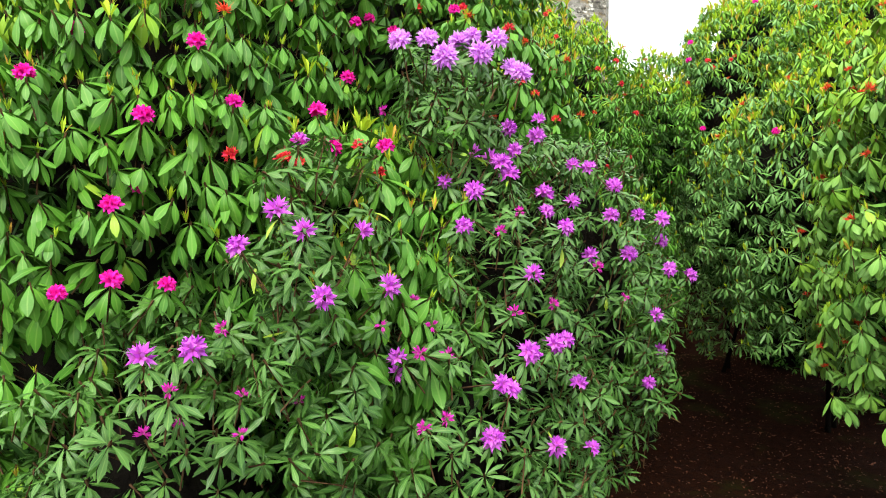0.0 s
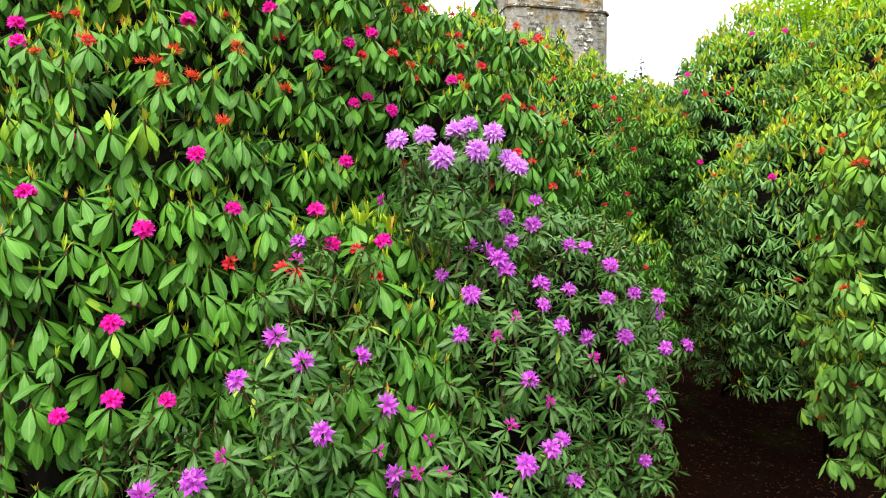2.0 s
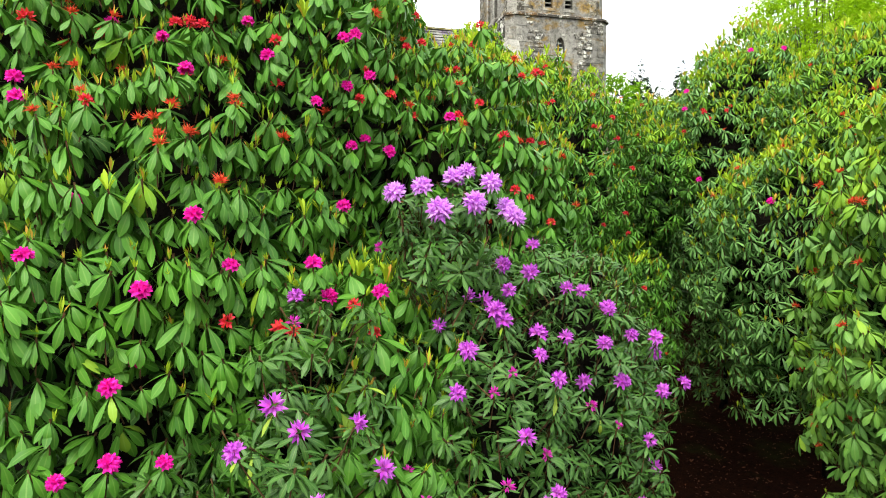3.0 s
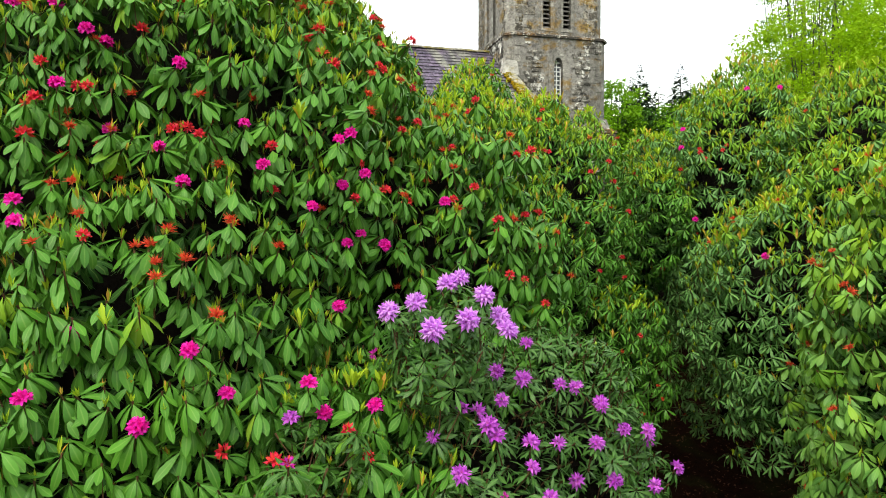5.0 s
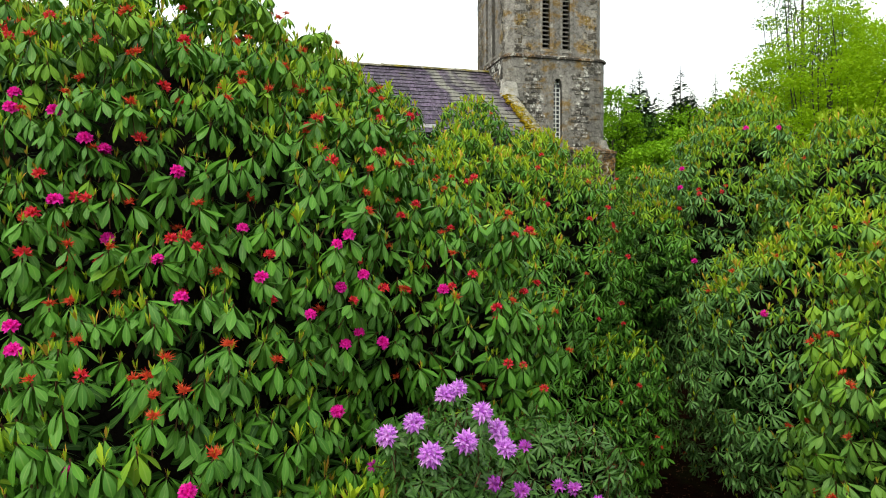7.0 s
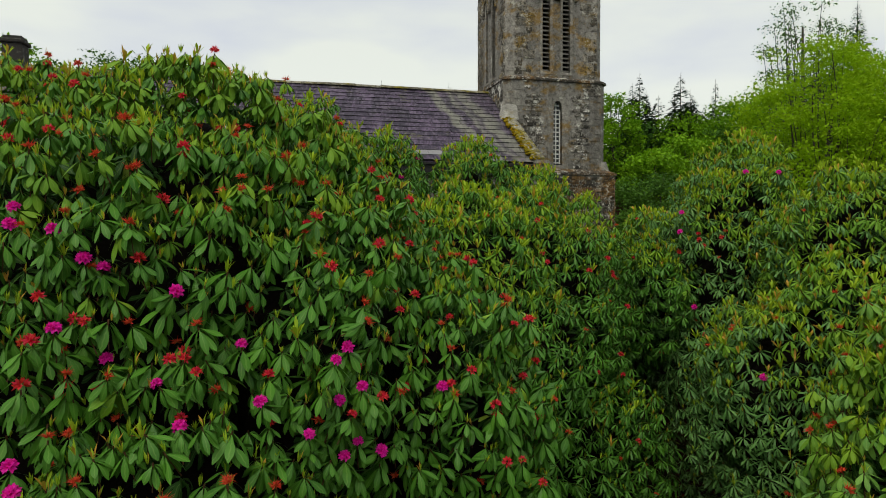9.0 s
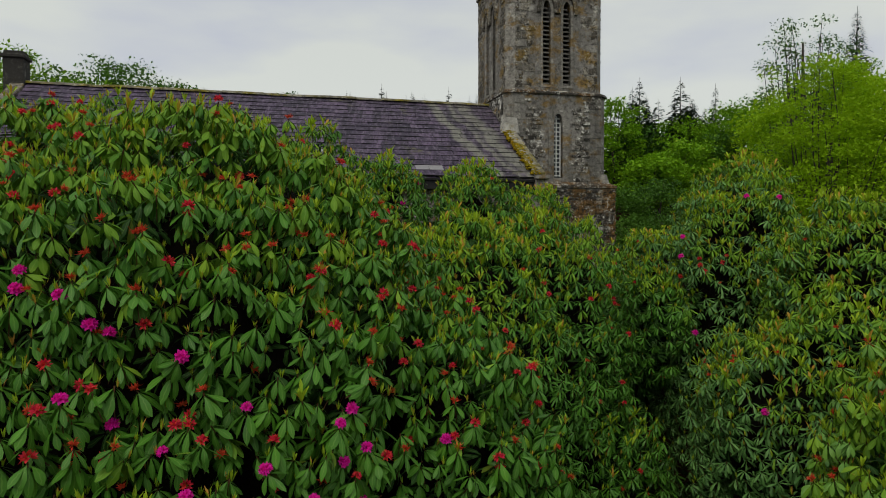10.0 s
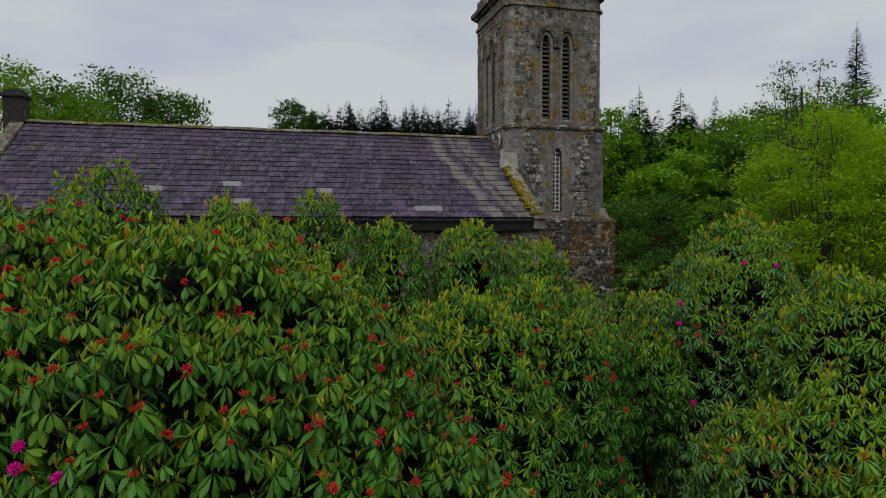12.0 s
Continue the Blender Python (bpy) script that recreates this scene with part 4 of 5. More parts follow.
M_SLATE = finish(m, n, l, tone, 0.62, noise_of(n, l, 30.0, 4.0, 0.6, g.outputs["Position"]), 0.4, 0.01, 0.4)
M_PALE_SLATE = plain_material("pale_new_slate", (0.22, 0.21, 0.23), (0.30, 0.29, 0.30), 4.0, 0.6)

TURN_CHURCH = 14.2
church = thing("church", (3.84, 26.25, 4.6), "grey stone church with a slate roof and square west tower", "church", "", "", TURN_CHURCH)
Z0 = 4.6


def box(b, x0, x1, y0, y1, z0, z1):
    vs = [b.verts.new((x, y, z)) for z in (z0, z1) for y in (y0, y1) for x in (x0, x1)]
    for q in ((0, 2, 3, 1), (4, 5, 7, 6), (0, 1, 5, 4), (2, 6, 7, 3), (0, 4, 6, 2), (1, 3, 7, 5)):
        b.faces.new([vs[k] for k in q])


def prism(b, outline, z0, z1, top=1.0):
    """An upright block on a plan outline; top scales its upper plan."""
    lo = [b.verts.new((x, y, z0)) for x, y in outline]
    hi = [b.verts.new((x * top, y * top, z1)) for x, y in outline]
    k = len(lo)
    for i in range(k):
        b.faces.new((lo[i], lo[(i + 1) % k], hi[(i + 1) % k], hi[i]))
    b.faces.new(hi)
    b.faces.new(lo[::-1])


def chamfered(h, c):
    return [(-h + c, -h), (h - c, -h), (h, -h + c), (h, h - c), (h - c, h), (-h + c, h), (-h, h - c), (-h, -h + c)]


def lancet(cx, z0, spring, apex, half, steps=6):
    """A pointed opening, anticlockwise, in a face's plane."""
    out = [(cx - half, z0), (cx + half, z0)]
    for k in range(steps + 1):
        a = k / steps
        out.append((cx + half * math.cos(a * math.pi / 2) ** 0.8, spring + (apex - spring) * math.sin(a * math.pi / 2)))
    for k in range(steps - 1, -1, -1):
        a = k / steps
        out.append((cx - half * math.cos(a * math.pi / 2) ** 0.8, spring + (apex - spring) * math.sin(a * math.pi / 2)))
    return out


from mathutils.geometry import tessellate_polygon


def pierced(outline, holes, thick):
    """A wall panel in the x-z plane, front at y = 0, with openings right through it."""
    b = bmesh.new()
    loops = [outline] + holes
    flat_ = [p for lp in loops for p in lp]
    tris = tessellate_polygon([[Vector((x, z, 0)) for x, z in lp] for lp in loops])
    fr = [b.verts.new((x, 0, z)) for x, z in flat_]
    bk = [b.verts.new((x, thick, z)) for x, z in flat_]
    for t in tris:
        for vs in ([fr[k] for k in t], [bk[k] for k in reversed(t)]):
            try:
                b.faces.new(vs)
            except ValueError:
                pass
    at = 0
    for lp in loops:
        k = len(lp)
        for i in range(k):
            b.faces.new((fr[at + i], fr[at + (i + 1) % k], bk[at + (i + 1) % k], bk[at + i]))
        at += k
    bmesh.ops.recalc_face_normals(b, faces=b.faces)
    return b


def ring(outer, inner, y0, y1):
    """A moulding between two outlines of the same number of points, from y0 (front) to y1."""
    b = bmesh.new()
    k = len(outer)
    rows_ = [[b.verts.new((x, y, z)) for x, z in o] for o, y in ((outer, y1), (outer, y0), (inner, y0 + 0.02), (inner, y1 + 0.1))]
    for r0, r1 in zip(rows_[:-1], rows_[1:]):
        for i in range(k):
            b.faces.new((r0[i], r0[(i + 1) % k], r1[(i + 1) % k], r1[i]))
    bmesh.ops.recalc_face_normals(b, faces=b.faces)
    return b


H_BASE, H_MID, H_TOP = 2.3, 2.06, 1.95
Z_BASE, Z_STRING, Z_CORNICE = 9.28 - Z0, 12.84 - Z0, 17.3 - Z0
CH = 0.28
tower = new("tower")
tower.parent = church
tower.location.x = 0.1
b = bmesh.new()
prism(b, chamfered(H_BASE, 0.05), -1.0, Z_BASE)
part("tower_base", b, M_MORTAR, tower)
b = bmesh.new()
prism(b, chamfered(H_BASE + 0.05, 0.06), Z_BASE + 0.003, Z_BASE + 0.10)
prism(b, chamfered(H_BASE + 0.03, 0.08), Z_BASE + 0.10, Z_BASE + 0.24, (H_MID + 0.02) / (H_BASE + 0.03))
part("plinth_course", b, M_FOOTING, tower, "dark mossy sloping stone plinth course")
# little stop at the front right corner where the plinth turns
b = bmesh.new()
prism(b, [(x * 1.0 + 1.95, y * 1.0 - 1.95) for x, y in ((-0.18, -0.18), (0.2, -0.18), (0.2, 0.2), (-0.18, 0.2))], Z_BASE + 0.1, Z_BASE + 0.55, 0.95)
part("broach_stop", b, M_DRESSED, tower)

SIDES = ((0, 0.0), (1, -90.0), (2, 180.0), (3, 90.0))
top_holes = [lancet(s * 0.405, 13.15 - Z0, 15.75 - Z0, 16.28 - Z0, 0.155) for s in (-1, 1)]
mid_holes = [lancet(0.02, 9.66 - Z0, 11.62 - Z0, 12.06 - Z0, 0.175)]
for k, deg in SIDES:
    face = pose(0, 0, 0, 0, 0, deg)
    for h, z0, z1, holes, nm in ((H_MID, Z_BASE + 0.2, Z_STRING, mid_holes if k in (0, 2) else [], "mid_wall"), (H_TOP, Z_STRING, Z_CORNICE, top_holes, "belfry_wall")):
        w = h - CH
        b = pierced([(-w, z0), (w, z0), (w, z1), (-w, z1)], holes, 0.45)
        ob = part(nm, b, M_MORTAR, tower)
        ob.matrix_basis = face @ pose(0, -h, 0)
for h, z0, z1 in ((H_MID, Z_BASE + 0.2, Z_STRING), (H_TOP, Z_STRING, Z_CORNICE)):
    for sx_, sy_ in ((-1, -1), (1, -1), (1, 1), (-1, 1)):
        pts = [(h - CH, h), (h - CH, h - 0.45), (h - 0.45, h - CH), (h, h - CH)]
        pts = [(x * sx_, y * sy_) for x, y in pts]
        if sx_ * sy_ > 0:
            pts = pts[::-1]
        b = bmesh.new()
        prism(b, pts, z0, z1)
        bmesh.ops.recalc_face_normals(b, faces=b.faces)
        part("corner_pier", b, M_DRESSED, tower)
# solid core, coloured near black for the shade seen through the openings
b = bmesh.new()
prism(b, chamfered(1.3, 0.05), Z_BASE + 0.4, Z_CORNICE - 0.3)
part("bell_chamber", b, M_DARKROOM, tower)
# dark footing stone: the shadow line below the course is put into its colour
b = bmesh.new()
prism(b, chamfered(H_MID + 0.07, CH), Z_STRING - 0.07, Z_STRING)
prism(b, chamfered(H_MID + 0.07, CH), Z_STRING + 0.003, Z_STRING + 0.10, (H_TOP + 0.015) / (H_MID + 0.07))
part("string_course", b, M_FOOTING, tower, "moulded stone string course")
b = bmesh.new()
prism(b, chamfered(H_TOP + 0.07, CH), Z_CORNICE + 0.003, Z_CORNICE + 0.10)
part("upper_string_course", b, M_RUBBLE, tower)
b = bmesh.new()
prism(b, chamfered(H_TOP + 0.10, CH), Z_CORNICE + 0.47, Z_CORNICE + 0.58)
prism(b, chamfered(H_TOP + 0.22, CH * 0.9), Z_CORNICE + 0.583, Z_CORNICE + 0.74)
part("cornice", b, M_FOOTING, tower, "projecting dark stone cornice")
b = bmesh.new()
prism(b, chamfered(H_TOP, CH), Z_CORNICE + 0.103, Z_CORNICE + 0.467)
part("frieze", b, M_RUBBLE, tower)
b = bmesh.new()
prism(b, chamfered(H_TOP + 0.02, CH), Z_CORNICE + 0.743, Z_CORNICE + 1.2)
part("parapet", b, M_FOOTING, tower)

# belfry and tower windows
for k, deg in SIDES:
    face = pose(0, 0, 0, 0, 0, deg)
    for s in (-1, 1):
        win = new("belfry_window")
        win.parent = tower
        win.matrix_basis = face @ pose(s * 0.405, -H_TOP, 0)
        outer = lancet(0, 13.05 - Z0, 15.78 - Z0, 16.38 - Z0, 0.255)
        part("window_surround", ring(outer, lancet(0, 13.15 - Z0, 15.75 - Z0, 16.28 - Z0, 0.155), -0.025, 0.05), M_DRESSED, win)
        outer2 = lancet(0, 15.72 - Z0, 15.80 - Z0, 16.60 - Z0, 0.405)[2:]
        inner2 = lancet(0, 15.72 - Z0, 15.80 - Z0, 16.42 - Z0, 0.285)[2:]
        b = bmesh.new()
        a_ = [[b.verts.new((x, y, z)) for x, z in o] for o, y in ((outer2, 0.02), (outer2, -0.13), (inner2, -0.09), (inner2, 0.02))]
        for r0, r1 in zip(a_[:-1], a_[1:]):
            for i in range(len(r0) - 1):
                b.faces.new((r0[i], r0[i + 1], r1[i + 1], r1[i]))
        bmesh.ops.recalc_face_normals(b, faces=b.faces)
        part("hood_mould", b, M_RUBBLE, win)
        if k in (0, 1):
            lv = bmesh.new()
            box(lv, -0.15, 0.15, 0.0, 0.022, -0.075, 0.075)
            slat = bpy.data.meshes.new("louvre")
            lv.to_mesh(slat)
            lv.free()
            slat.materials.append(M_LOUVRE)
            for j in range(18):
                o = part("louvre", slat, None, win)
                zz = 13.24 - Z0 + j * 0.165
                half = 1.0 if zz < 15.75 - Z0 else max(0.25, 1 - (zz - 15.75 + Z0) / 0.6)
                o.matrix_basis = pose(0, 0.16, zz, -52) @ Matrix.Diagonal((half, 1, 1, 1))
win = new("tower_window")
win.parent = tower
win.matrix_basis = pose(0.02, -H_MID, 0)
part("window_surround", ring(lancet(0, 9.52 - Z0, 11.66 - Z0, 12.36 - Z0, 0.40), lancet(0, 9.66 - Z0, 11.62 - Z0, 12.06 - Z0, 0.175), -0.025, 0.05), M_DRESSED, win)
b = bmesh.new()
box(b, -0.18, 0.18, 0.22, 0.235, 9.64 - Z0, 12.05 - Z0)
part("pane", b, M_GLASS, win)
for j in range(14):
    b = bmesh.new()
    box(b, -0.17, 0.17, 0.185, 0.215, 9.74 - Z0 + j * 0.165, 9.778 - Z0 + j * 0.165)
    part("glazing_bar", b, M_SASH, win)
for xx in (-0.16, 0.0, 0.16):
    b = bmesh.new()
    box(b, xx - 0.02, xx + 0.02, 0.18, 0.21, 9.72 - Z0, (12.0 if xx == 0 else 11.7) - Z0)
    part("glazing_bar", b, M_SASH, win)

# nave walls, pierced by nothing that shows
NX0, NX1, NHALF, Z_EAVE, Z_RIDGE = -18.5, -1.75, 4.75, 9.30 - Z0, 12.55 - Z0
for nm, x0, x1, y0, y1 in (("nave_wall", NX0, NX1, -NHALF, -NHALF + 0.7), ("nave_wall", NX0, NX1, NHALF - 0.7, NHALF)):
    b = bmesh.new()
    box(b, x0, x1, y0, y1, -1.0, Z_EAVE)
    part(nm, b, M_MORTAR, church)
for x0, x1 in ((NX0 + 0.003, NX0 + 0.6), (NX1 - 0.6, NX1 - 0.003)):
    b = bmesh.new()
    pts = [(-NHALF + 0.7, -1.0), (NHALF - 0.7, -1.0), (NHALF - 0.7, Z_EAVE), (0, Z_RIDGE - 0.2), (-NHALF + 0.7, Z_EAVE)]
    lo = [b.verts.new((x0, y, z)) for y, z in pts]
    hi = [b.verts.new((x1, y, z)) for y, z in pts]
    b.faces.new(lo[::-1]), b.faces.new(hi)
    for i in range(5):
        b.faces.new((lo[i], lo[(i + 1) % 5], hi[(i + 1) % 5], hi[i]))
    bmesh.ops.recalc_face_normals(b, faces=b.faces)
    part("gable_wall", b, M_MORTAR, church)

# roof: boarding, slates, ridge tiles, coping
EY, EZ, RZ = -5.02, 9.38 - Z0, 12.62 - Z0
roof = new("roof")
roof.parent = church
for s in (1, -1):
    b = bmesh.new()
    pts = [(0, RZ - 0.03), (s * EY * 0.995, EZ - 0.03), (s * EY * 0.995, EZ - 0.16), (0, RZ - 0.18)]
    lo = [b.verts.new((NX0 - 0.02, y, z)) for y, z in pts]
    hi = [b.verts.new((NX1, y, z)) for y, z in pts]
    b.faces.new(lo), b.faces.new(hi[::-1])
    for i in range(4):
        b.faces.new((lo[i], lo[(i + 1) % 4], hi[(i + 1) % 4], hi[i]))
    bmesh.ops.recalc_face_normals(b, faces=b.faces)
    part("roof_slope", b, M_SLATE, roof)
pitch = math.atan2(RZ - EZ, -EY)
slope = math.hypot(RZ - EZ, EY)
b = bmesh.new()
box(b, NX0, NX1 - 0.25, -5.07, -5.0, EZ - 0.12, EZ - 0.06)
part("gutter", b, M_IRON_SHADE, roof, "dark iron gutter")
# eaves board, deepened and near black to paint the shadow below the eaves
b = bmesh.new()
box(b, NX0, NX1, -5.0, -NHALF - 0.06, EZ - 0.40, EZ - 0.13)
part("eaves_board", b, M_IRON_SHADE, roof)
slab = []
for k in range(4):
    b = bmesh.new()
    box(b, -0.5, 0.5, -0.5, 0.5, 0, 1)
    for v in b.verts:
        v.co += Vector((rng.normal(0, 0.012), rng.normal(0, 0.02) if v.co.y < 0 else 0, 0))
    me = bpy.data.meshes.new("slate")
    b.to_mesh(me)
    b.free()
    slab.append(me)
# slate tails are near black: each course's shadow line painted on its edge
for me in slab:
    me.materials.append(M_SLATE)
    me.materials.append(M_IRON_SHADE)
    for f in me.polygons:
        f.material_index = 1 if f.normal.y < -0.7 else 0
pale = slab[0].copy()
pale.materials.clear()
pale.materials.append(M_PALE_SLATE)
pale.materials.append(M_IRON_SHADE)
COURSES = 17
gauge = slope / COURSES
down = Vector((0, -math.cos(pitch), -math.sin(pitch)))
loose_v, loose_f, at, made = [], [], 0, 0
BOXF = np.array(((0, 2, 3, 1), (4, 5, 7, 6), (0, 1, 5, 4), (2, 6, 7, 3), (0, 4, 6, 2), (1, 3, 7, 5)))
for c in range(COURSES):
    x = NX0 + 0.32 + (0.0 if c % 2 else -0.16)
    while x < NX1 - 0.28:
        w = 0.42 + 0.14 * rng.random()
        mid_ = Vector((x + w / 2, 0, RZ)) + down * (gauge * (c + 0.5)) + Vector((0, -math.sin(pitch), math.cos(pitch))) * 0.012
        mt = Matrix.Translation(mid_) @ pose(0, 0, 0, math.degrees(pitch) - 3.4 + rng.normal(0, 0.7), rng.normal(0, 0.5), rng.normal(0, 0.8)) @ Matrix.Diagonal((w - 0.016, gauge * (1.10 + 0.05 * rng.random()), 0.028, 1))
        spot = any(x <= px_ < x + w and abs(c - pc) < 0.6 for px_, pc in PALE_SLATES)
        if spot or (c >= 3 and c < 13 and x > -11 and made < 290):
            o = part("slate", pale if spot else slab[int(rng.integers(4))], None, roof)
            o.matrix_basis = mt
            made += 1
        else:
            loose_v.append(np.array([mt @ v.co for v in slab[int(rng.integers(4))].vertices]))
            loose_f.append(BOXF + at)
            at += 8
        x += w
me = arrays("slating", np.concatenate(loose_v), np.concatenate(loose_f), None, False)
me.materials.append(M_SLATE)
me.materials.append(M_IRON_SHADE)
me.polygons.foreach_set("material_index", np.tile(np.array([0, 0, 1, 0, 0, 0], dtype=np.int32), len(loose_f)))
tagged(part("slating", me, None, roof), kind="stuff")
b = bmesh.new()
for k in range(7):
    a = math.pi * k / 6
    for xx in (-0.5, 0.5):
        b.verts.new((xx, 0.17 * math.cos(a), 0.11 * math.sin(a) - 0.02))
b.verts.ensure_lookup_table()
for k in range(6):
    b.faces.new([b.verts[i] for i in (2 * k, 2 * k + 1, 2 * k + 3, 2 * k + 2)])
b.faces.new([b.verts[2 * k] for k in range(7)])
b.faces.new([b.verts[2 * k + 1] for k in range(6, -1, -1)])
bmesh.ops.recalc_face_normals(b, faces=b.faces)
cap = bpy.data.meshes.new("ridge_tile")
b.to_mesh(cap)
b.free()
cap.materials.append(M_COPING)
x = NX0 + 0.25
while x < NX1 - 0.35:
    o = part("ridge_tile", cap, None, roof)
    o.matrix_basis = pose(x + 0.24, rng.normal(0, 0.008), RZ + 0.02 + rng.normal(0, 0.008), 0, rng.normal(0, 0.5), rng.normal(0, 0.6)) @ Matrix.Diagonal((0.475, 1, 1, 1))
    x += 0.48


def slope_block(x0, x1, y0, y1, lift0, lift1):
    b = bmesh.new()

    def z_at(y):
        return RZ + (EZ - RZ) * (y / EY)
    vs = [b.verts.new((x, y, z_at(y) + d)) for d in (lift0, lift1) for y in (y0, y1) for x in (x0, x1)]
    for q in ((0, 2, 3, 1), (4, 5, 7, 6), (0, 1, 5, 4), (2, 6, 7, 3), (0, 4, 6, 2), (1, 3, 7, 5)):
        b.faces.new([vs[k] for k in q])
    bmesh.ops.recalc_face_normals(b, faces=b.faces)
    bmesh.ops.bevel(b, geom=b.edges[:], offset=0.025, segments=1, affect="EDGES")
    return b


step_y = np.linspace(-1.98, -5.0, 6)
for y0, y1 in zip(step_y[:-1], step_y[1:]):
    part("coping_stone", slope_block(NX1 - 0.32, NX1 + 0.1, y1 + 0.012, y0 - 0.0, -0.02, 0.17 + rng.normal(0, 0.012)), M_COPING, roof, "coping stone under yellow-green moss")
b = bmesh.new()
box(b, NX1 - 0.34, NX1 + 0.14, -5.28, -4.9, EZ - 0.05, EZ + 0.09)
bmesh.ops.bevel(b, geom=b.edges[:], offset=0.03, segments=2, affect="EDGES")
part("kneeler", b, M_DRESSED, roof)
b = bmesh.new()
box(b, NX1 - 0.3, NX1 + 0.05, -5.15, -4.9, EZ - 0.35, EZ - 0.053)
part("kneeler_corbel", b, M_DRESSED, roof)
# broach stone where the tower corner leaves the roof
b = bmesh.new()
prism(b, [(-2.34, -2.36), (-1.62, -2.36), (-1.62, -1.7), (-2.34, -1.7)], 11.2 - Z0, 11.86 - Z0)
for v in b.verts:
    if v.co.z > 11.5 - Z0:
        v.co.x += 0.30 if v.co.x < -1.9 else 0
        v.co.y += 0.30 if v.co.y < -1.9 else 0
bmesh.ops.bevel(b, geom=b.edges[:], offset=0.03, segments=1, affect="EDGES")
part("broach_stone", b, stone_material("pale_weathered_stone", (0.44, 0.42, 0.38), (0.52, 0.50, 0.45), (0.62, 0.60, 0.55), (0.30, 0.24, 0.12), 0.68, 0.4), tower)
step_y = np.linspace(-0.3, -5.0, 9)
for y0, y1 in zip(step_y[:-1], step_y[1:]):
    part("coping_stone", slope_block(NX0 - 0.12, NX0 + 0.3, y1 + 0.012, y0, -0.02, 0.16 + rng.normal(0, 0.012)), M_RUBBLE, roof)
# cushions of moss and lichen on the coping
M_MOSS = plain_material("orange_green_moss", (0.12, 0.13, 0.010), (0.42, 0.24, 0.014), 2.2, 0.95, 0.8, 0.03, spec=0.05)
seed_ball = bmesh.new()
bmesh.ops.create_icosphere(seed_ball, subdivisions=2, radius=1)
ball_v = np.array([v.co[:] for v in seed_ball.verts])
ball_f = np.array([[v.index for v in f.verts] for f in seed_ball.faces])
seed_ball.free()
tufts = []
for k in range(420):
    yy = -2.1 - 2.95 * rng.random()
    at3 = np.array([NX1 - 0.42 + 0.34 * rng.random(), yy, RZ + (EZ - RZ) * (yy / EY) + 0.11 + 0.05 * rng.random()])
    size3 = np.array([0.036, 0.042, 0.017]) * (0.5 + 1.5 * rng.random() ** 1.5)
    tufts.append((ball_v * (1 + rng.normal(0, 0.18, (len(ball_v), 1))) * size3 + at3, ball_f, np.zeros((len(ball_v), 2))))
tagged(part("moss_growth", arrays("moss_growth", *joined(tufts)), M_MOSS, roof, "orange and olive moss cushions"), kind="stuff")
chimney = new("chimney")
chimney.parent = church
b = bmesh.new()
prism(b, [(NX0 - 0.05 + x, y) for x, y in ((-0.26, -0.3), (0.34, -0.3), (0.34, 0.3), (-0.26, 0.3))], RZ - 0.5, RZ + 0.78)
part("chimney_shaft", b, M_SOOT, chimney, "short dark stone chimney stack")
b = bmesh.new()
prism(b, [(NX0 - 0.05 + x, y) for x, y in ((-0.33, -0.37), (0.41, -0.37), (0.41, 0.37), (-0.33, 0.37))], RZ + 0.783, RZ + 0.92)
bmesh.ops.bevel(b, geom=b.edges[:], offset=0.03, segments=1, affect="EDGES")
part("chimney_cap", b, M_SOOT, chimney)
b = bmesh.new()
prism(b, [(NX0 - 0.05 + x, y) for x, y in ((-0.24, -0.28), (0.32, -0.28), (0.32, 0.28), (-0.24, 0.28))], RZ + 0.923, RZ + 1.03, 1.0)
part("chimney_top", b, M_SOOT, chimney)

# stones of the walls
blocks = []
for k in range(6):
    b = bmesh.new()
    box(b, -0.5, 0.5, 0, 1, -0.5, 0.5)
    front_ = [v for v in b.verts if v.co.y < 0.5]
    for v in b.verts:
        v.co.x += rng.normal(0, 0.035)
        v.co.z += rng.normal(0, 0.04)
    for v in front_:
        v.co.x *= 0.93
        v.co.z *= 0.90
        v.co.y += rng.normal(0, 0.1)
    me = bpy.data.meshes.new("stone")
    b.to_mesh(me)
    b.free()
    me.materials.append(M_RUBBLE)
    blocks.append(me)
def stocked(material):
    out = []
    for me in blocks:
        c = me.copy()
        c.materials.clear()
        c.materials.append(material)
        out.append(c)
    return out


LICHENED, FOOTING = stocked(M_LICHEN), stocked(M_FOOTING)
dressed = []
for me in blocks[:3]:
    c = me.copy()
    c.materials.clear()
    c.materials.append(M_DRESSED)
    dressed.append(c)


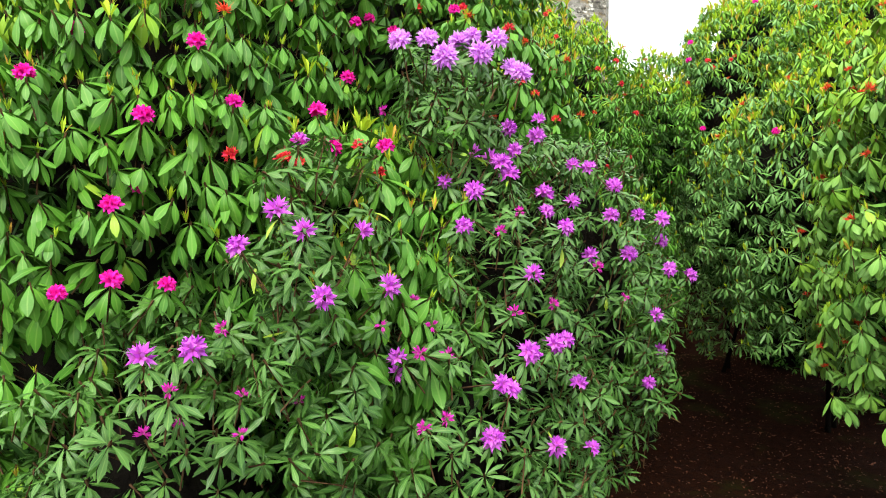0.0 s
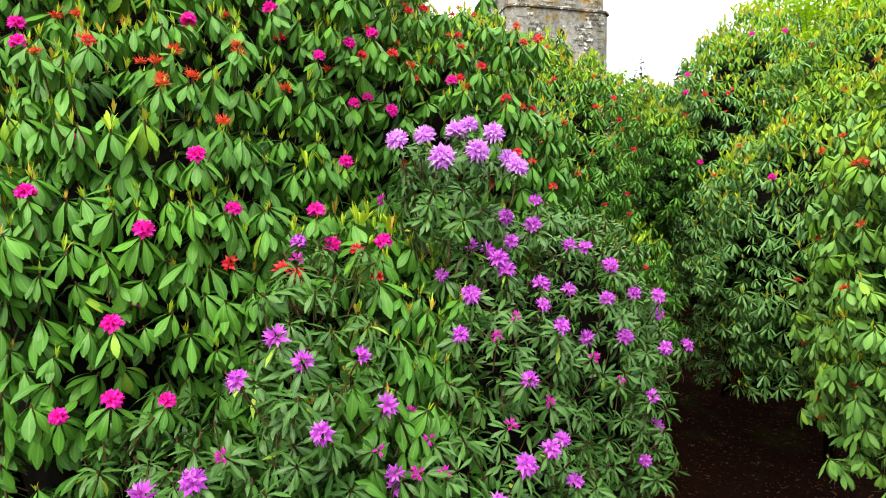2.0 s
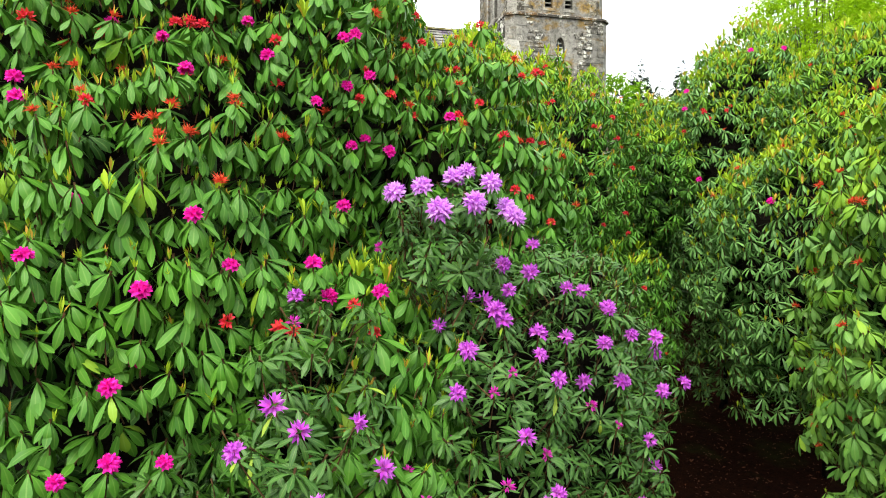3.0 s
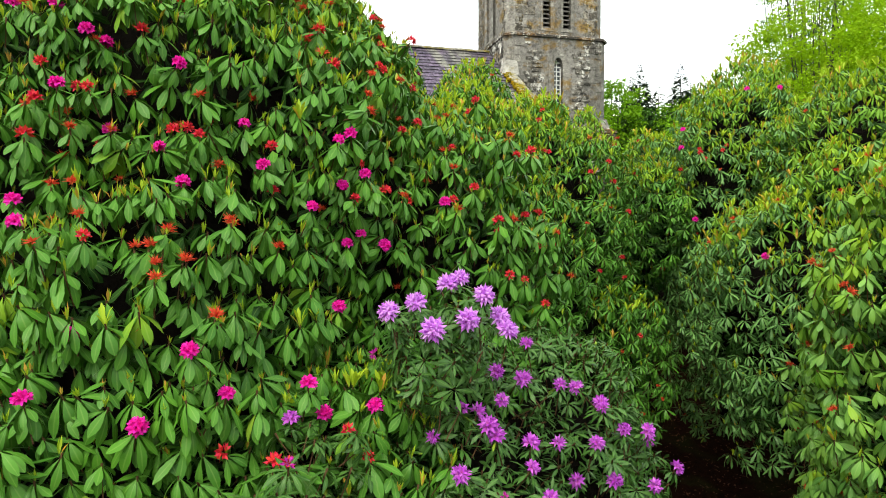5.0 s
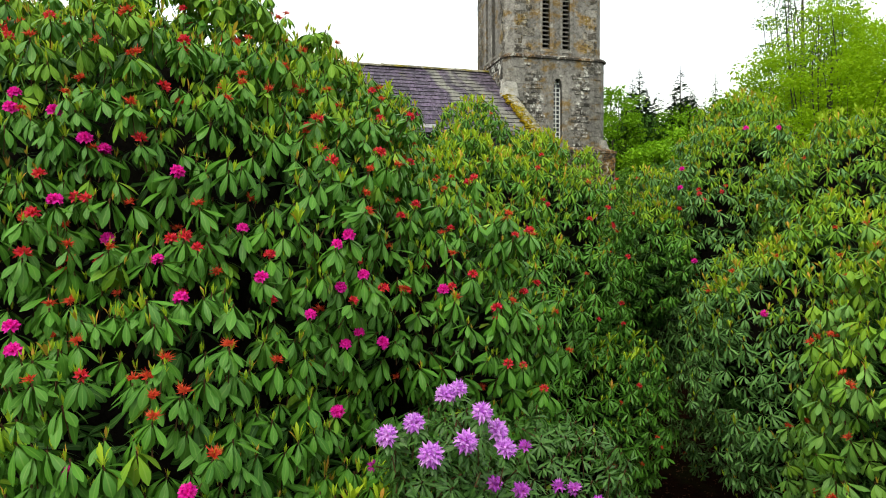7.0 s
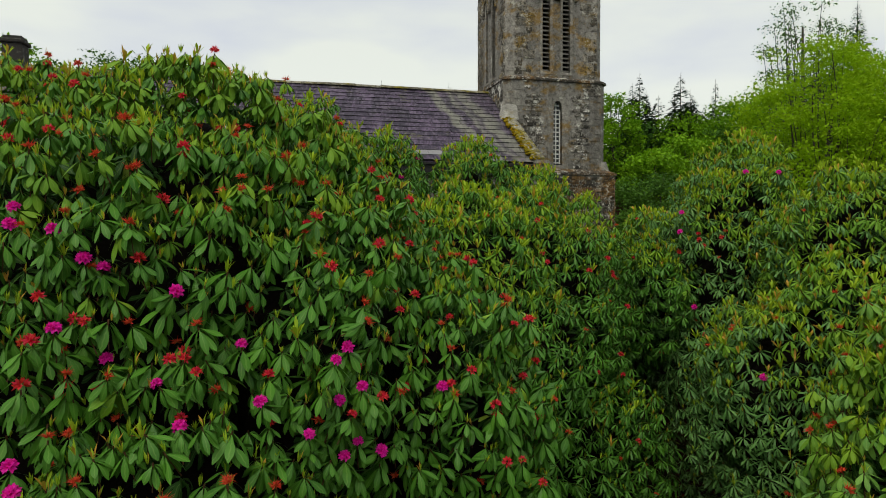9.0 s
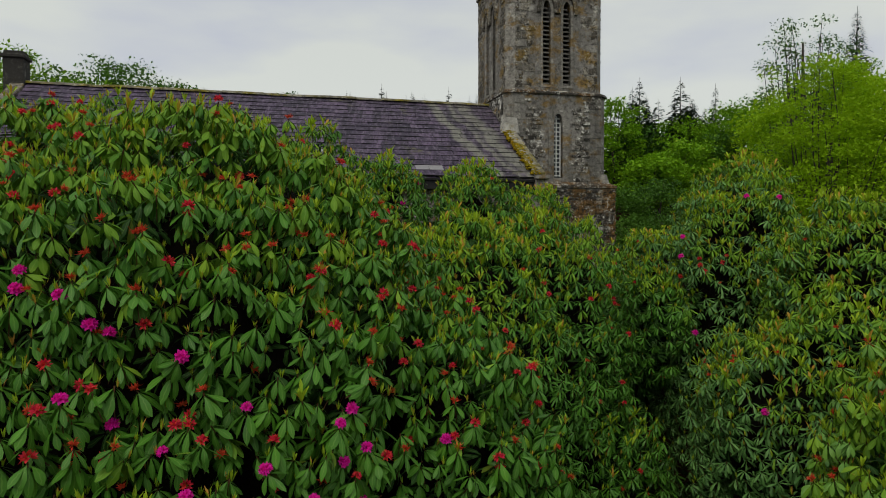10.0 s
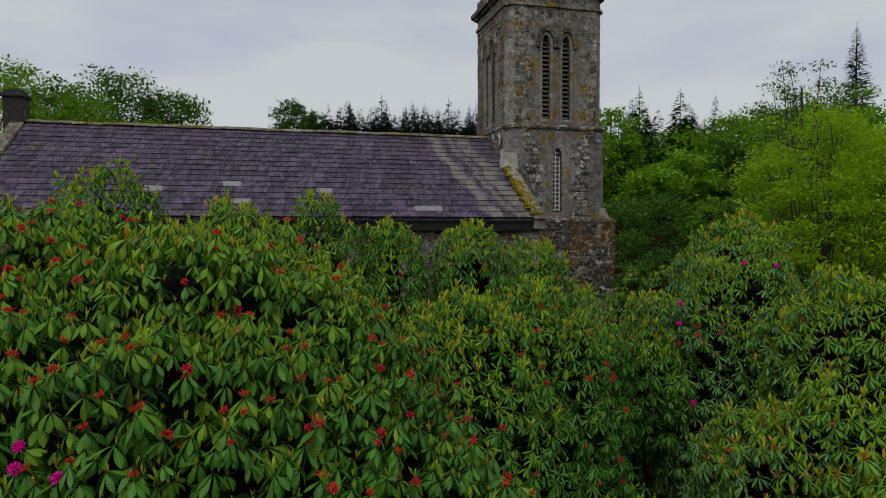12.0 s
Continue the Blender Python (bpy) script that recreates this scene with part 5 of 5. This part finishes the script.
def masonry(owner, face, width, z0, z1, keep_out, tall=(0.15, 0.28), single=True, proud=0.022, stock=None, wide=0.5):
    """Coursed rubble on a face whose plane is y = 0; keep_out: (x0, x1, z0, z1) boxes left free."""
    vs_, fs_, at_, z = [], [], 0, z0
    while z < z1 - 0.06:
        hgt = min(tall[0] + (tall[1] - tall[0]) * rng.random(), z1 - z)
        x = -width
        while x < width - 0.05:
            w = min(0.12 + wide * rng.random() ** 1.6, width - x)
            if width - x - w < 0.12:
                w = width - x
            if not any(x < k[1] and x + w > k[0] and z < k[3] and z + hgt > k[2] for k in keep_out):
                mt = face @ pose(x + w / 2, -0.008 - proud * rng.random(), z + hgt / 2 + rng.normal(0, 0.012), 0, rng.normal(0, 2.2), 0) @ Matrix.Diagonal((w - 0.014, 0.08, hgt - 0.014, 1))
                me = (stock or blocks)[int(rng.integers(6))]
                if single:
                    o = part("stone", me, None, owner)
                    o.matrix_basis = mt
                else:
                    vs_.append(np.array([mt @ v.co for v in me.vertices]))
                    fs_.append(BOXF + at_)
                    at_ += 8
            x += w
        z += hgt
    if vs_:
        tagged(part("rubble", arrays("rubble", np.concatenate(vs_), np.concatenate(fs_), None, False), (stock or blocks)[0].materials[0], owner), kind="stuff")


GAP_TOP = [(-0.86, 0.86, 12.9 - Z0, 16.1 - Z0), (-0.7, 0.7, 16.1 - Z0, 16.75 - Z0)]
GAP_MID = [(-0.50, 0.54, 9.3 - Z0, 12.3 - Z0), (1.35, 3, 9.0 - Z0, 12.2 - Z0), (-3, -1.45, 9.0 - Z0, 12.9 - Z0), (-0.9, 0.9, 12.3 - Z0, 12.9 - Z0)]
FRONT, LEFT = pose(0, 0, 0), pose(0, 0, 0, 0, 0, -90)
masonry(tower, FRONT @ pose(0, -H_MID, 0), H_MID - CH, Z_BASE + 0.26, Z_STRING - 0.08, GAP_MID, (0.09, 0.21), True, 0.035, LICHENED, 0.36)
masonry(tower, FRONT @ pose(0, -H_TOP, 0), H_TOP - CH, Z_STRING + 0.12, Z_CORNICE, GAP_TOP, (0.18, 0.34), True, 0.012)
masonry(tower, LEFT @ pose(0, -H_TOP, 0), H_TOP - CH, Z_STRING + 0.12, Z_CORNICE, GAP_TOP, (0.15, 0.28), False, 0.012)
masonry(tower, LEFT @ pose(0, -H_MID, 0), H_MID - CH, Z_BASE + 0.26, Z_STRING - 0.08, [], (0.15, 0.28), False, 0.02, LICHENED)
masonry(tower, FRONT @ pose(0, -H_BASE, 0), H_BASE - 0.04, 6.4 - Z0, Z_BASE, [], (0.09, 0.19), False, 0.035, FOOTING, 0.28)
masonry(tower, pose(0, 0, 0, 0, 0, 90) @ pose(0, -H_BASE, 0), H_BASE - 0.04, 6.4 - Z0, Z_BASE, [], (0.09, 0.19), False, 0.035, FOOTING, 0.28)
masonry(church, pose((NX0 + NX1) / 2, -NHALF, 0), (NX1 - NX0) / 2 - 0.3, 6.8 - Z0, Z_EAVE - 0.3, [], (0.14, 0.28), False)
# long and short quoins on the chamfered corner and the nave's end
z, odd = Z_BASE + 0.3, 0
while z < Z_CORNICE - 0.2:
    h = H_MID if z < Z_STRING - 0.3 else H_TOP
    hg = 0.26 + 0.12 * rng.random()
    if abs(z + hg / 2 - Z_STRING) > 0.28:
        for sx_ in (-1, 1):
            o = part("quoin", dressed[int(rng.integers(3))], None, tower)
            wd = CH * 1.42 * 0.96
            o.matrix_basis = pose(sx_ * (h - CH / 2), -(h - CH / 2), z + hg / 2, 0, 0, 45 * sx_) @ pose(0, -0.006, 0) @ Matrix.Diagonal((wd * 0.97, 0.06, hg - 0.012, 1))
            o = part("quoin", dressed[int(rng.integers(3))], None, tower)
            ln = 0.26 + 0.22 * (odd % 2)
            o.matrix_basis = pose(sx_ * (h - CH - ln / 2), -h - 0.010, z + hg / 2) @ Matrix.Diagonal((ln, 0.08, hg - 0.012, 1))
    z += hg
    odd += 1
z, odd = 7.0 - Z0, 0
while z < Z_EAVE - 0.35:
    hg = 0.34
    ln = 0.4 + 0.3 * (odd % 2)
    o = part("quoin", dressed[int(rng.integers(3))], None, church)
    o.matrix_basis = pose(NX1 - ln / 2, -NHALF - 0.05, z + hg / 2) @ Matrix.Diagonal((ln, 0.09, hg - 0.012, 1))
    z += hg
    odd += 1

# ---------------------------------------------------------------- trees
M_SPRING = leaf_material("spring_leaf", (0.11, 0.27, 0.010), (0.22, 0.41, 0.016), (0.28, 0.40, 0.03), 0.55, 0.28, rib_strength=0.0, gloss=0.12, by_tree=0.5)
M_LIME = leaf_material("lime_spring_leaf", (0.19, 0.36, 0.010), (0.34, 0.53, 0.018), (0.28, 0.40, 0.03), 0.6, 0.45, rib_strength=0.0, gloss=0.12)
M_SUMMER = leaf_material("summer_leaf", (0.042, 0.118, 0.016), (0.105, 0.225, 0.026), (0.12, 0.24, 0.03), 0.5, 0.3, rib_strength=0.0, gloss=0.12, by_tree=0.5)
M_NEEDLE = leaf_material("spruce_needle", (0.012, 0.032, 0.016), (0.03, 0.065, 0.03), (0.05, 0.08, 0.03), 0.6, 0.05, rib_strength=0.0)
M_TREE_BARK = plain_material("tree_bark", (0.030, 0.025, 0.020), (0.080, 0.066, 0.052), 5.0, 0.9, 0.8, 0.02)


def card(length, width, bend=0.2):
    """A small leaf: two faces folded on the midrib."""
    v = np.array([(0, 0, 0), (length * 0.5, -width / 2, bend * width), (length, 0, 0), (length * 0.5, width / 2, bend * width)])
    return v, np.array([(0, 1, 2, 3)]), np.array([(0, 0.5), (0.5, 0), (1, 0.5), (0.5, 1)])


def broadleaf(label, x, y, height, radius, low, leaves, leaf_size, material, seed, clumps=60, ratio=1.0, group="broadleaved trees", scatter=0.30):
    """A tapered trunk with forking limbs and a crown of leafy clumps with gaps between them."""
    r = np.random.default_rng(seed)
    z0 = float(rise(x, y)) - 0.1
    tree = thing("tree", (x, y, z0), label, "tree", group)
    top = height - z0
    t = np.linspace(0, 1, 9)
    spine = np.stack([np.sin(t * 3 + seed) * 0.12 * radius * t, np.cos(t * 2.3 + seed) * 0.12 * radius * t, t * top * 0.93], 1)
    part("trunk", arrays("trunk", *tube(spine, 0.02 * top * (1 - t * 0.93) + 0.01, 8)), M_TREE_BARK, tree)
    low_z = low - z0
    cent = np.array([0, 0, (low_z + top) / 2])
    half = np.array([radius, radius * ratio, (top - low_z) / 2])
    d = r.normal(size=(clumps, 3))
    d /= np.linalg.norm(d, axis=1, keepdims=True)
    cl = cent + d * half * (0.45 + 0.5 * r.random((clumps, 1)) ** 0.6)
    cl[:, :2] += r.normal(0, 0.08 * radius, (clumps, 2))
    limbs = []
    for k, c in enumerate(cl):
        s = np.clip((c[2] - low_z) / (top - low_z) * 0.75, 0.05, 0.9) * 0.9
        base_ = np.array([np.interp(s, t, spine[:, i]) for i in range(3)])
        base_[2] = min(base_[2], c[2] - 0.1 * radius)
        u = np.linspace(0, 1, 5)[:, None]
        line = base_ + (c - base_) * u + np.sin(u * 3.1) * r.normal(0, 0.06 * radius, 3)
        if k % 7 == 0 or clumps < 40:
            limbs.append(tube(line, np.linspace(0.0026 * top, 0.0008 * top, 5), 4))
    part("limb_work", arrays("limb_work", *joined(limbs)), M_TREE_BARK, tree)
    per = leaves // clumps
    size_c = scatter * radius * (0.7 + 0.7 * r.random(clumps))
    ball = r.normal(size=(clumps * per, 3))
    ball *= (r.random((clumps * per, 1)) ** 0.45 * 1.45) / np.linalg.norm(ball, axis=1, keepdims=True)
    pos = np.repeat(cl, per, 0) + ball * np.repeat(size_c, per)[:, None] * np.array([1, 1, 0.6])
    pos = pos[pos[:, 2] > low_z - 0.3 * radius]
    axis_ = r.normal(size=(len(pos), 3)) * 0.8 + np.array([0, 0, 0.9])
    crown = part("crown", arrays("crown", *strewn([card(leaf_size, leaf_size * 0.62), card(leaf_size * 0.8, leaf_size * 0.4)], r.integers(2, size=len(pos)), pos, frames_of(axis_, r.random(len(pos)) * 6.283), 0.7 + 0.6 * r.random(len(pos)))), material, tree)
    tagged(crown, kind="stuff")
    return tree


def spruce(x, y, height, radius, seed, levels=34, fine=1):
    """A pointed conifer with tiers of drooping boughs."""
    r = np.random.default_rng(seed)
    z0 = float(rise(x, y)) - 0.1
    tree = thing("spruce_tree", (x, y, z0), "dark green pointed spruce on the hillside", "tree", "spruce trees")
    top = height - z0
    t = np.linspace(0, 1, 6)
    part("trunk", arrays("trunk", *tube(np.stack([0 * t, 0 * t, t * top], 1), 0.013 * top * (1 - t) + 0.012, 6)), M_TREE_BARK, tree)
    items = []
    for k in range(levels):
        a = k / (levels - 1)
        z = top * (0.12 + 0.86 * a)
        reach = radius * (1 - a) ** 0.72 + 0.03 * radius
        for j in range(int(7 + 3 * (1 - a)) * fine):
            ln = reach * (0.55 + 0.6 * r.random())
            yaw = r.random() * 6.283
            z = top * (0.12 + 0.86 * a) + r.normal(0, 0.35 * top / levels)
            v, f, u = lozenge(ln, ln * 0.42 / fine, 0.2, -0.35 + 0.5 * a)
            items.append((turned(v, yaw) + np.array([0, 0, z]), f, u))
            for s in (-1, 1):
                v2, f2, u2 = lozenge(ln * 0.62, ln * 0.26 / fine, 0.0, -0.5)
                v2 = turned(v2, s * 0.7) + np.array([ln * (0.35 + 0.2 * r.random()), 0, -0.03 * ln])
                items.append((turned(v2, yaw) + np.array([0, 0, z]), f2, u2))
    tagged(part("needle_growth", arrays("needle_growth", *joined(items)), M_NEEDLE, tree), kind="stuff")
    return tree


SPRING = "broadleaved tree in fresh yellow-green spring leaf"
broadleaf(SPRING + " behind the shrubs", 10.0, 16.6, 12.4, 2.3, 5.0, 42000, 0.096, M_LIME, 11, 420, 1.0, "broadleaved trees", 0.125)
broadleaf(SPRING + " behind the shrubs", 12.6, 17.4, 12.2, 2.5, 5.0, 36000, 0.102, M_LIME, 12, 400, 1.0, "broadleaved trees", 0.125)
broadleaf("slender tree with sparse young leaves on thin branches", 10.9, 19.5, 14.2, 1.35, 11.0, 3600, 0.085, M_SUMMER, 13, 39, 1.0, "broadleaved trees", 0.22)
for k, (x, y, top, rad, low) in enumerate(((17.6, 30, 15.4, 2.5, 6.0), (20.5, 31, 16.2, 2.8, 6.0), (11.9, 25, 10.4, 1.7, 5.0), (14.4, 26, 12.0, 1.9, 5.0))):
    broadleaf(SPRING, x, y, top, rad, low, 14000, 0.150, M_SPRING if k < 2 else M_SUMMER, 20 + k, 200, 1.0, "broadleaved trees", 0.13)
for k, (x, y, top, rad) in enumerate(((8.0, 23.6, 8.3, 1.35), (9.6, 22.6, 8.9, 1.3), (6.95, 23.0, 8.0, 0.85))):
    broadleaf("low leafy bush beside the church tower", x, y, top, rad, 4.4, 9000, 0.100, M_SUMMER, 30 + k, 160, 1.0, "bushes by the church", 0.15)
for k, (x, y, top, rad) in enumerate(((15.0, 55, 11.6, 3.2), (19.5, 57, 12.6, 3.4), (24.0, 56, 12.2, 3.4), (28.5, 58, 12.8, 3.6))):
    broadleaf("leafy bush on the rough slope", x, y, top, rad, 5.0, 6000, 0.29, M_SPRING if k == 2 else M_SUMMER, 35 + k, 150, 1.0, "bushes on the slope", 0.15)
for k, (x, y, top, rad) in enumerate(((21.4, 80, 24.6, 4.2), (26.3, 84, 21.2, 5.0), (31.5, 83, 22.4, 5.2), (36.5, 80, 23.4, 5.6), (41.0, 84, 25.0, 6.0), (34.0, 78, 19.5, 4.6), (29.0, 76, 18.5, 4.4), (46.5, 84, 25.5, 6.0), (24.0, 72, 16.5, 3.8))):
    broadleaf(SPRING, x, y, top, rad, float(rise(x, y)) + 0.6, 6500, 0.45, M_SUMMER if k in (1, 4, 5) else M_SPRING, 40 + k, 160, 1.0, "broadleaved trees", 0.15)
for k, (x, y, top, rad, low) in enumerate(((25.0, 45, 18.8, 3.4, 7.0), (30, 47, 20, 3.5, 7.0))):
    broadleaf(SPRING, x, y, top, rad, low, 11000, 0.22, M_SPRING if k % 2 == 0 else M_SUMMER, 50 + k, 180, 1.0, "broadleaved trees", 0.15)
for k, (x, y, top, rad, low) in enumerate(((-37.5, 55, 24.3, 4.5, 8.0), (-31.0, 57, 21.5, 4.2, 8.0), (-26.5, 60, 19.5, 3.6, 8.0))):
    broadleaf(SPRING + " beyond the nave", x, y, top, rad, low, 11000, 0.36, M_SPRING, 60 + k, 130, 1.0, "broadleaved trees", 0.24)
for k, (x, y, top, rad, low) in enumerate(((-39.5, 80, 29.2, 5.5, 13.0), (-33.5, 82, 27.0, 4.5, 13.0), (-47.0, 80, 28.0, 4.5, 12.0), (-25.5, 110, 31.6, 3.6, 16.0), (-21.5, 110, 29.5, 3.0, 16.0))):
    broadleaf("dark green rounded broadleaved tree on the hill", x, y, top, rad, low, 10000, 0.46, M_SUMMER, 70 + k, 130, 1.0, "broadleaved trees", 0.25)
place_rng = np.random.default_rng(5)
for k in range(92):
    spruce(-19.5 + 26.5 * k / 91 + place_rng.normal(0, 0.35), 105 + place_rng.normal(0, 4), 28.4 + place_rng.normal(0, 0.9), 2.5 + 0.7 * place_rng.random(), 100 + k, 24)
for k in range(16):
    spruce(22.5 + 15.0 * k / 15 + place_rng.normal(0, 0.5), 86 + place_rng.normal(0, 3), 25.8 - 0.10 * k + place_rng.normal(0, 1.4), 2.9 + 0.7 * place_rng.random(), 140 + k, 24)
for k in range(14):
    spruce(38.0 + 26.0 * k / 13 + place_rng.normal(0, 0.6), 88 + place_rng.normal(0, 4), 25.5 + place_rng.normal(0, 1.6), 2.0 + 0.4 * place_rng.random(), 170 + k, 24)
spruce(33.4, 52, 25.6, 2.9, 200, 52, 2)
spruce(28.6, 52, 20.5, 2.6, 201, 44, 2)

# ---------------------------------------------------------------- litter on the path
M_LITTER = plain_material("fallen_leaf", (0.05, 0.014, 0.007), (0.17, 0.058, 0.026), 3.0, 0.8)
cnt = 5000
lx, ly = 1.6 + 8.0 * rng.random(cnt), 4.0 + 15.0 * rng.random(cnt)
lp = np.stack([lx, ly, rise(lx, ly) + 0.05 * lumps(np.stack([lx, ly, 0 * lx], 1), 1.3) + 0.02 * lumps(np.stack([lx, ly, 0 * lx], 1), 4.1, 5.0) + 0.012], 1)
ax = rng.normal(0, 0.25, (cnt, 3)) + np.array([0, 0, 1.0])
litter = part("fallen_leaves", arrays("fallen_leaves", *strewn([card(0.075, 0.028), card(0.045, 0.026, 0.4)], rng.integers(2, size=cnt), lp, frames_of(ax, rng.random(cnt) * 6.283), 0.5 + 0.9 * rng.random(cnt))), M_LITTER, None)
tagged(litter, "scattered brown fallen leaves on the ground", "leaf litter", "", "stuff")
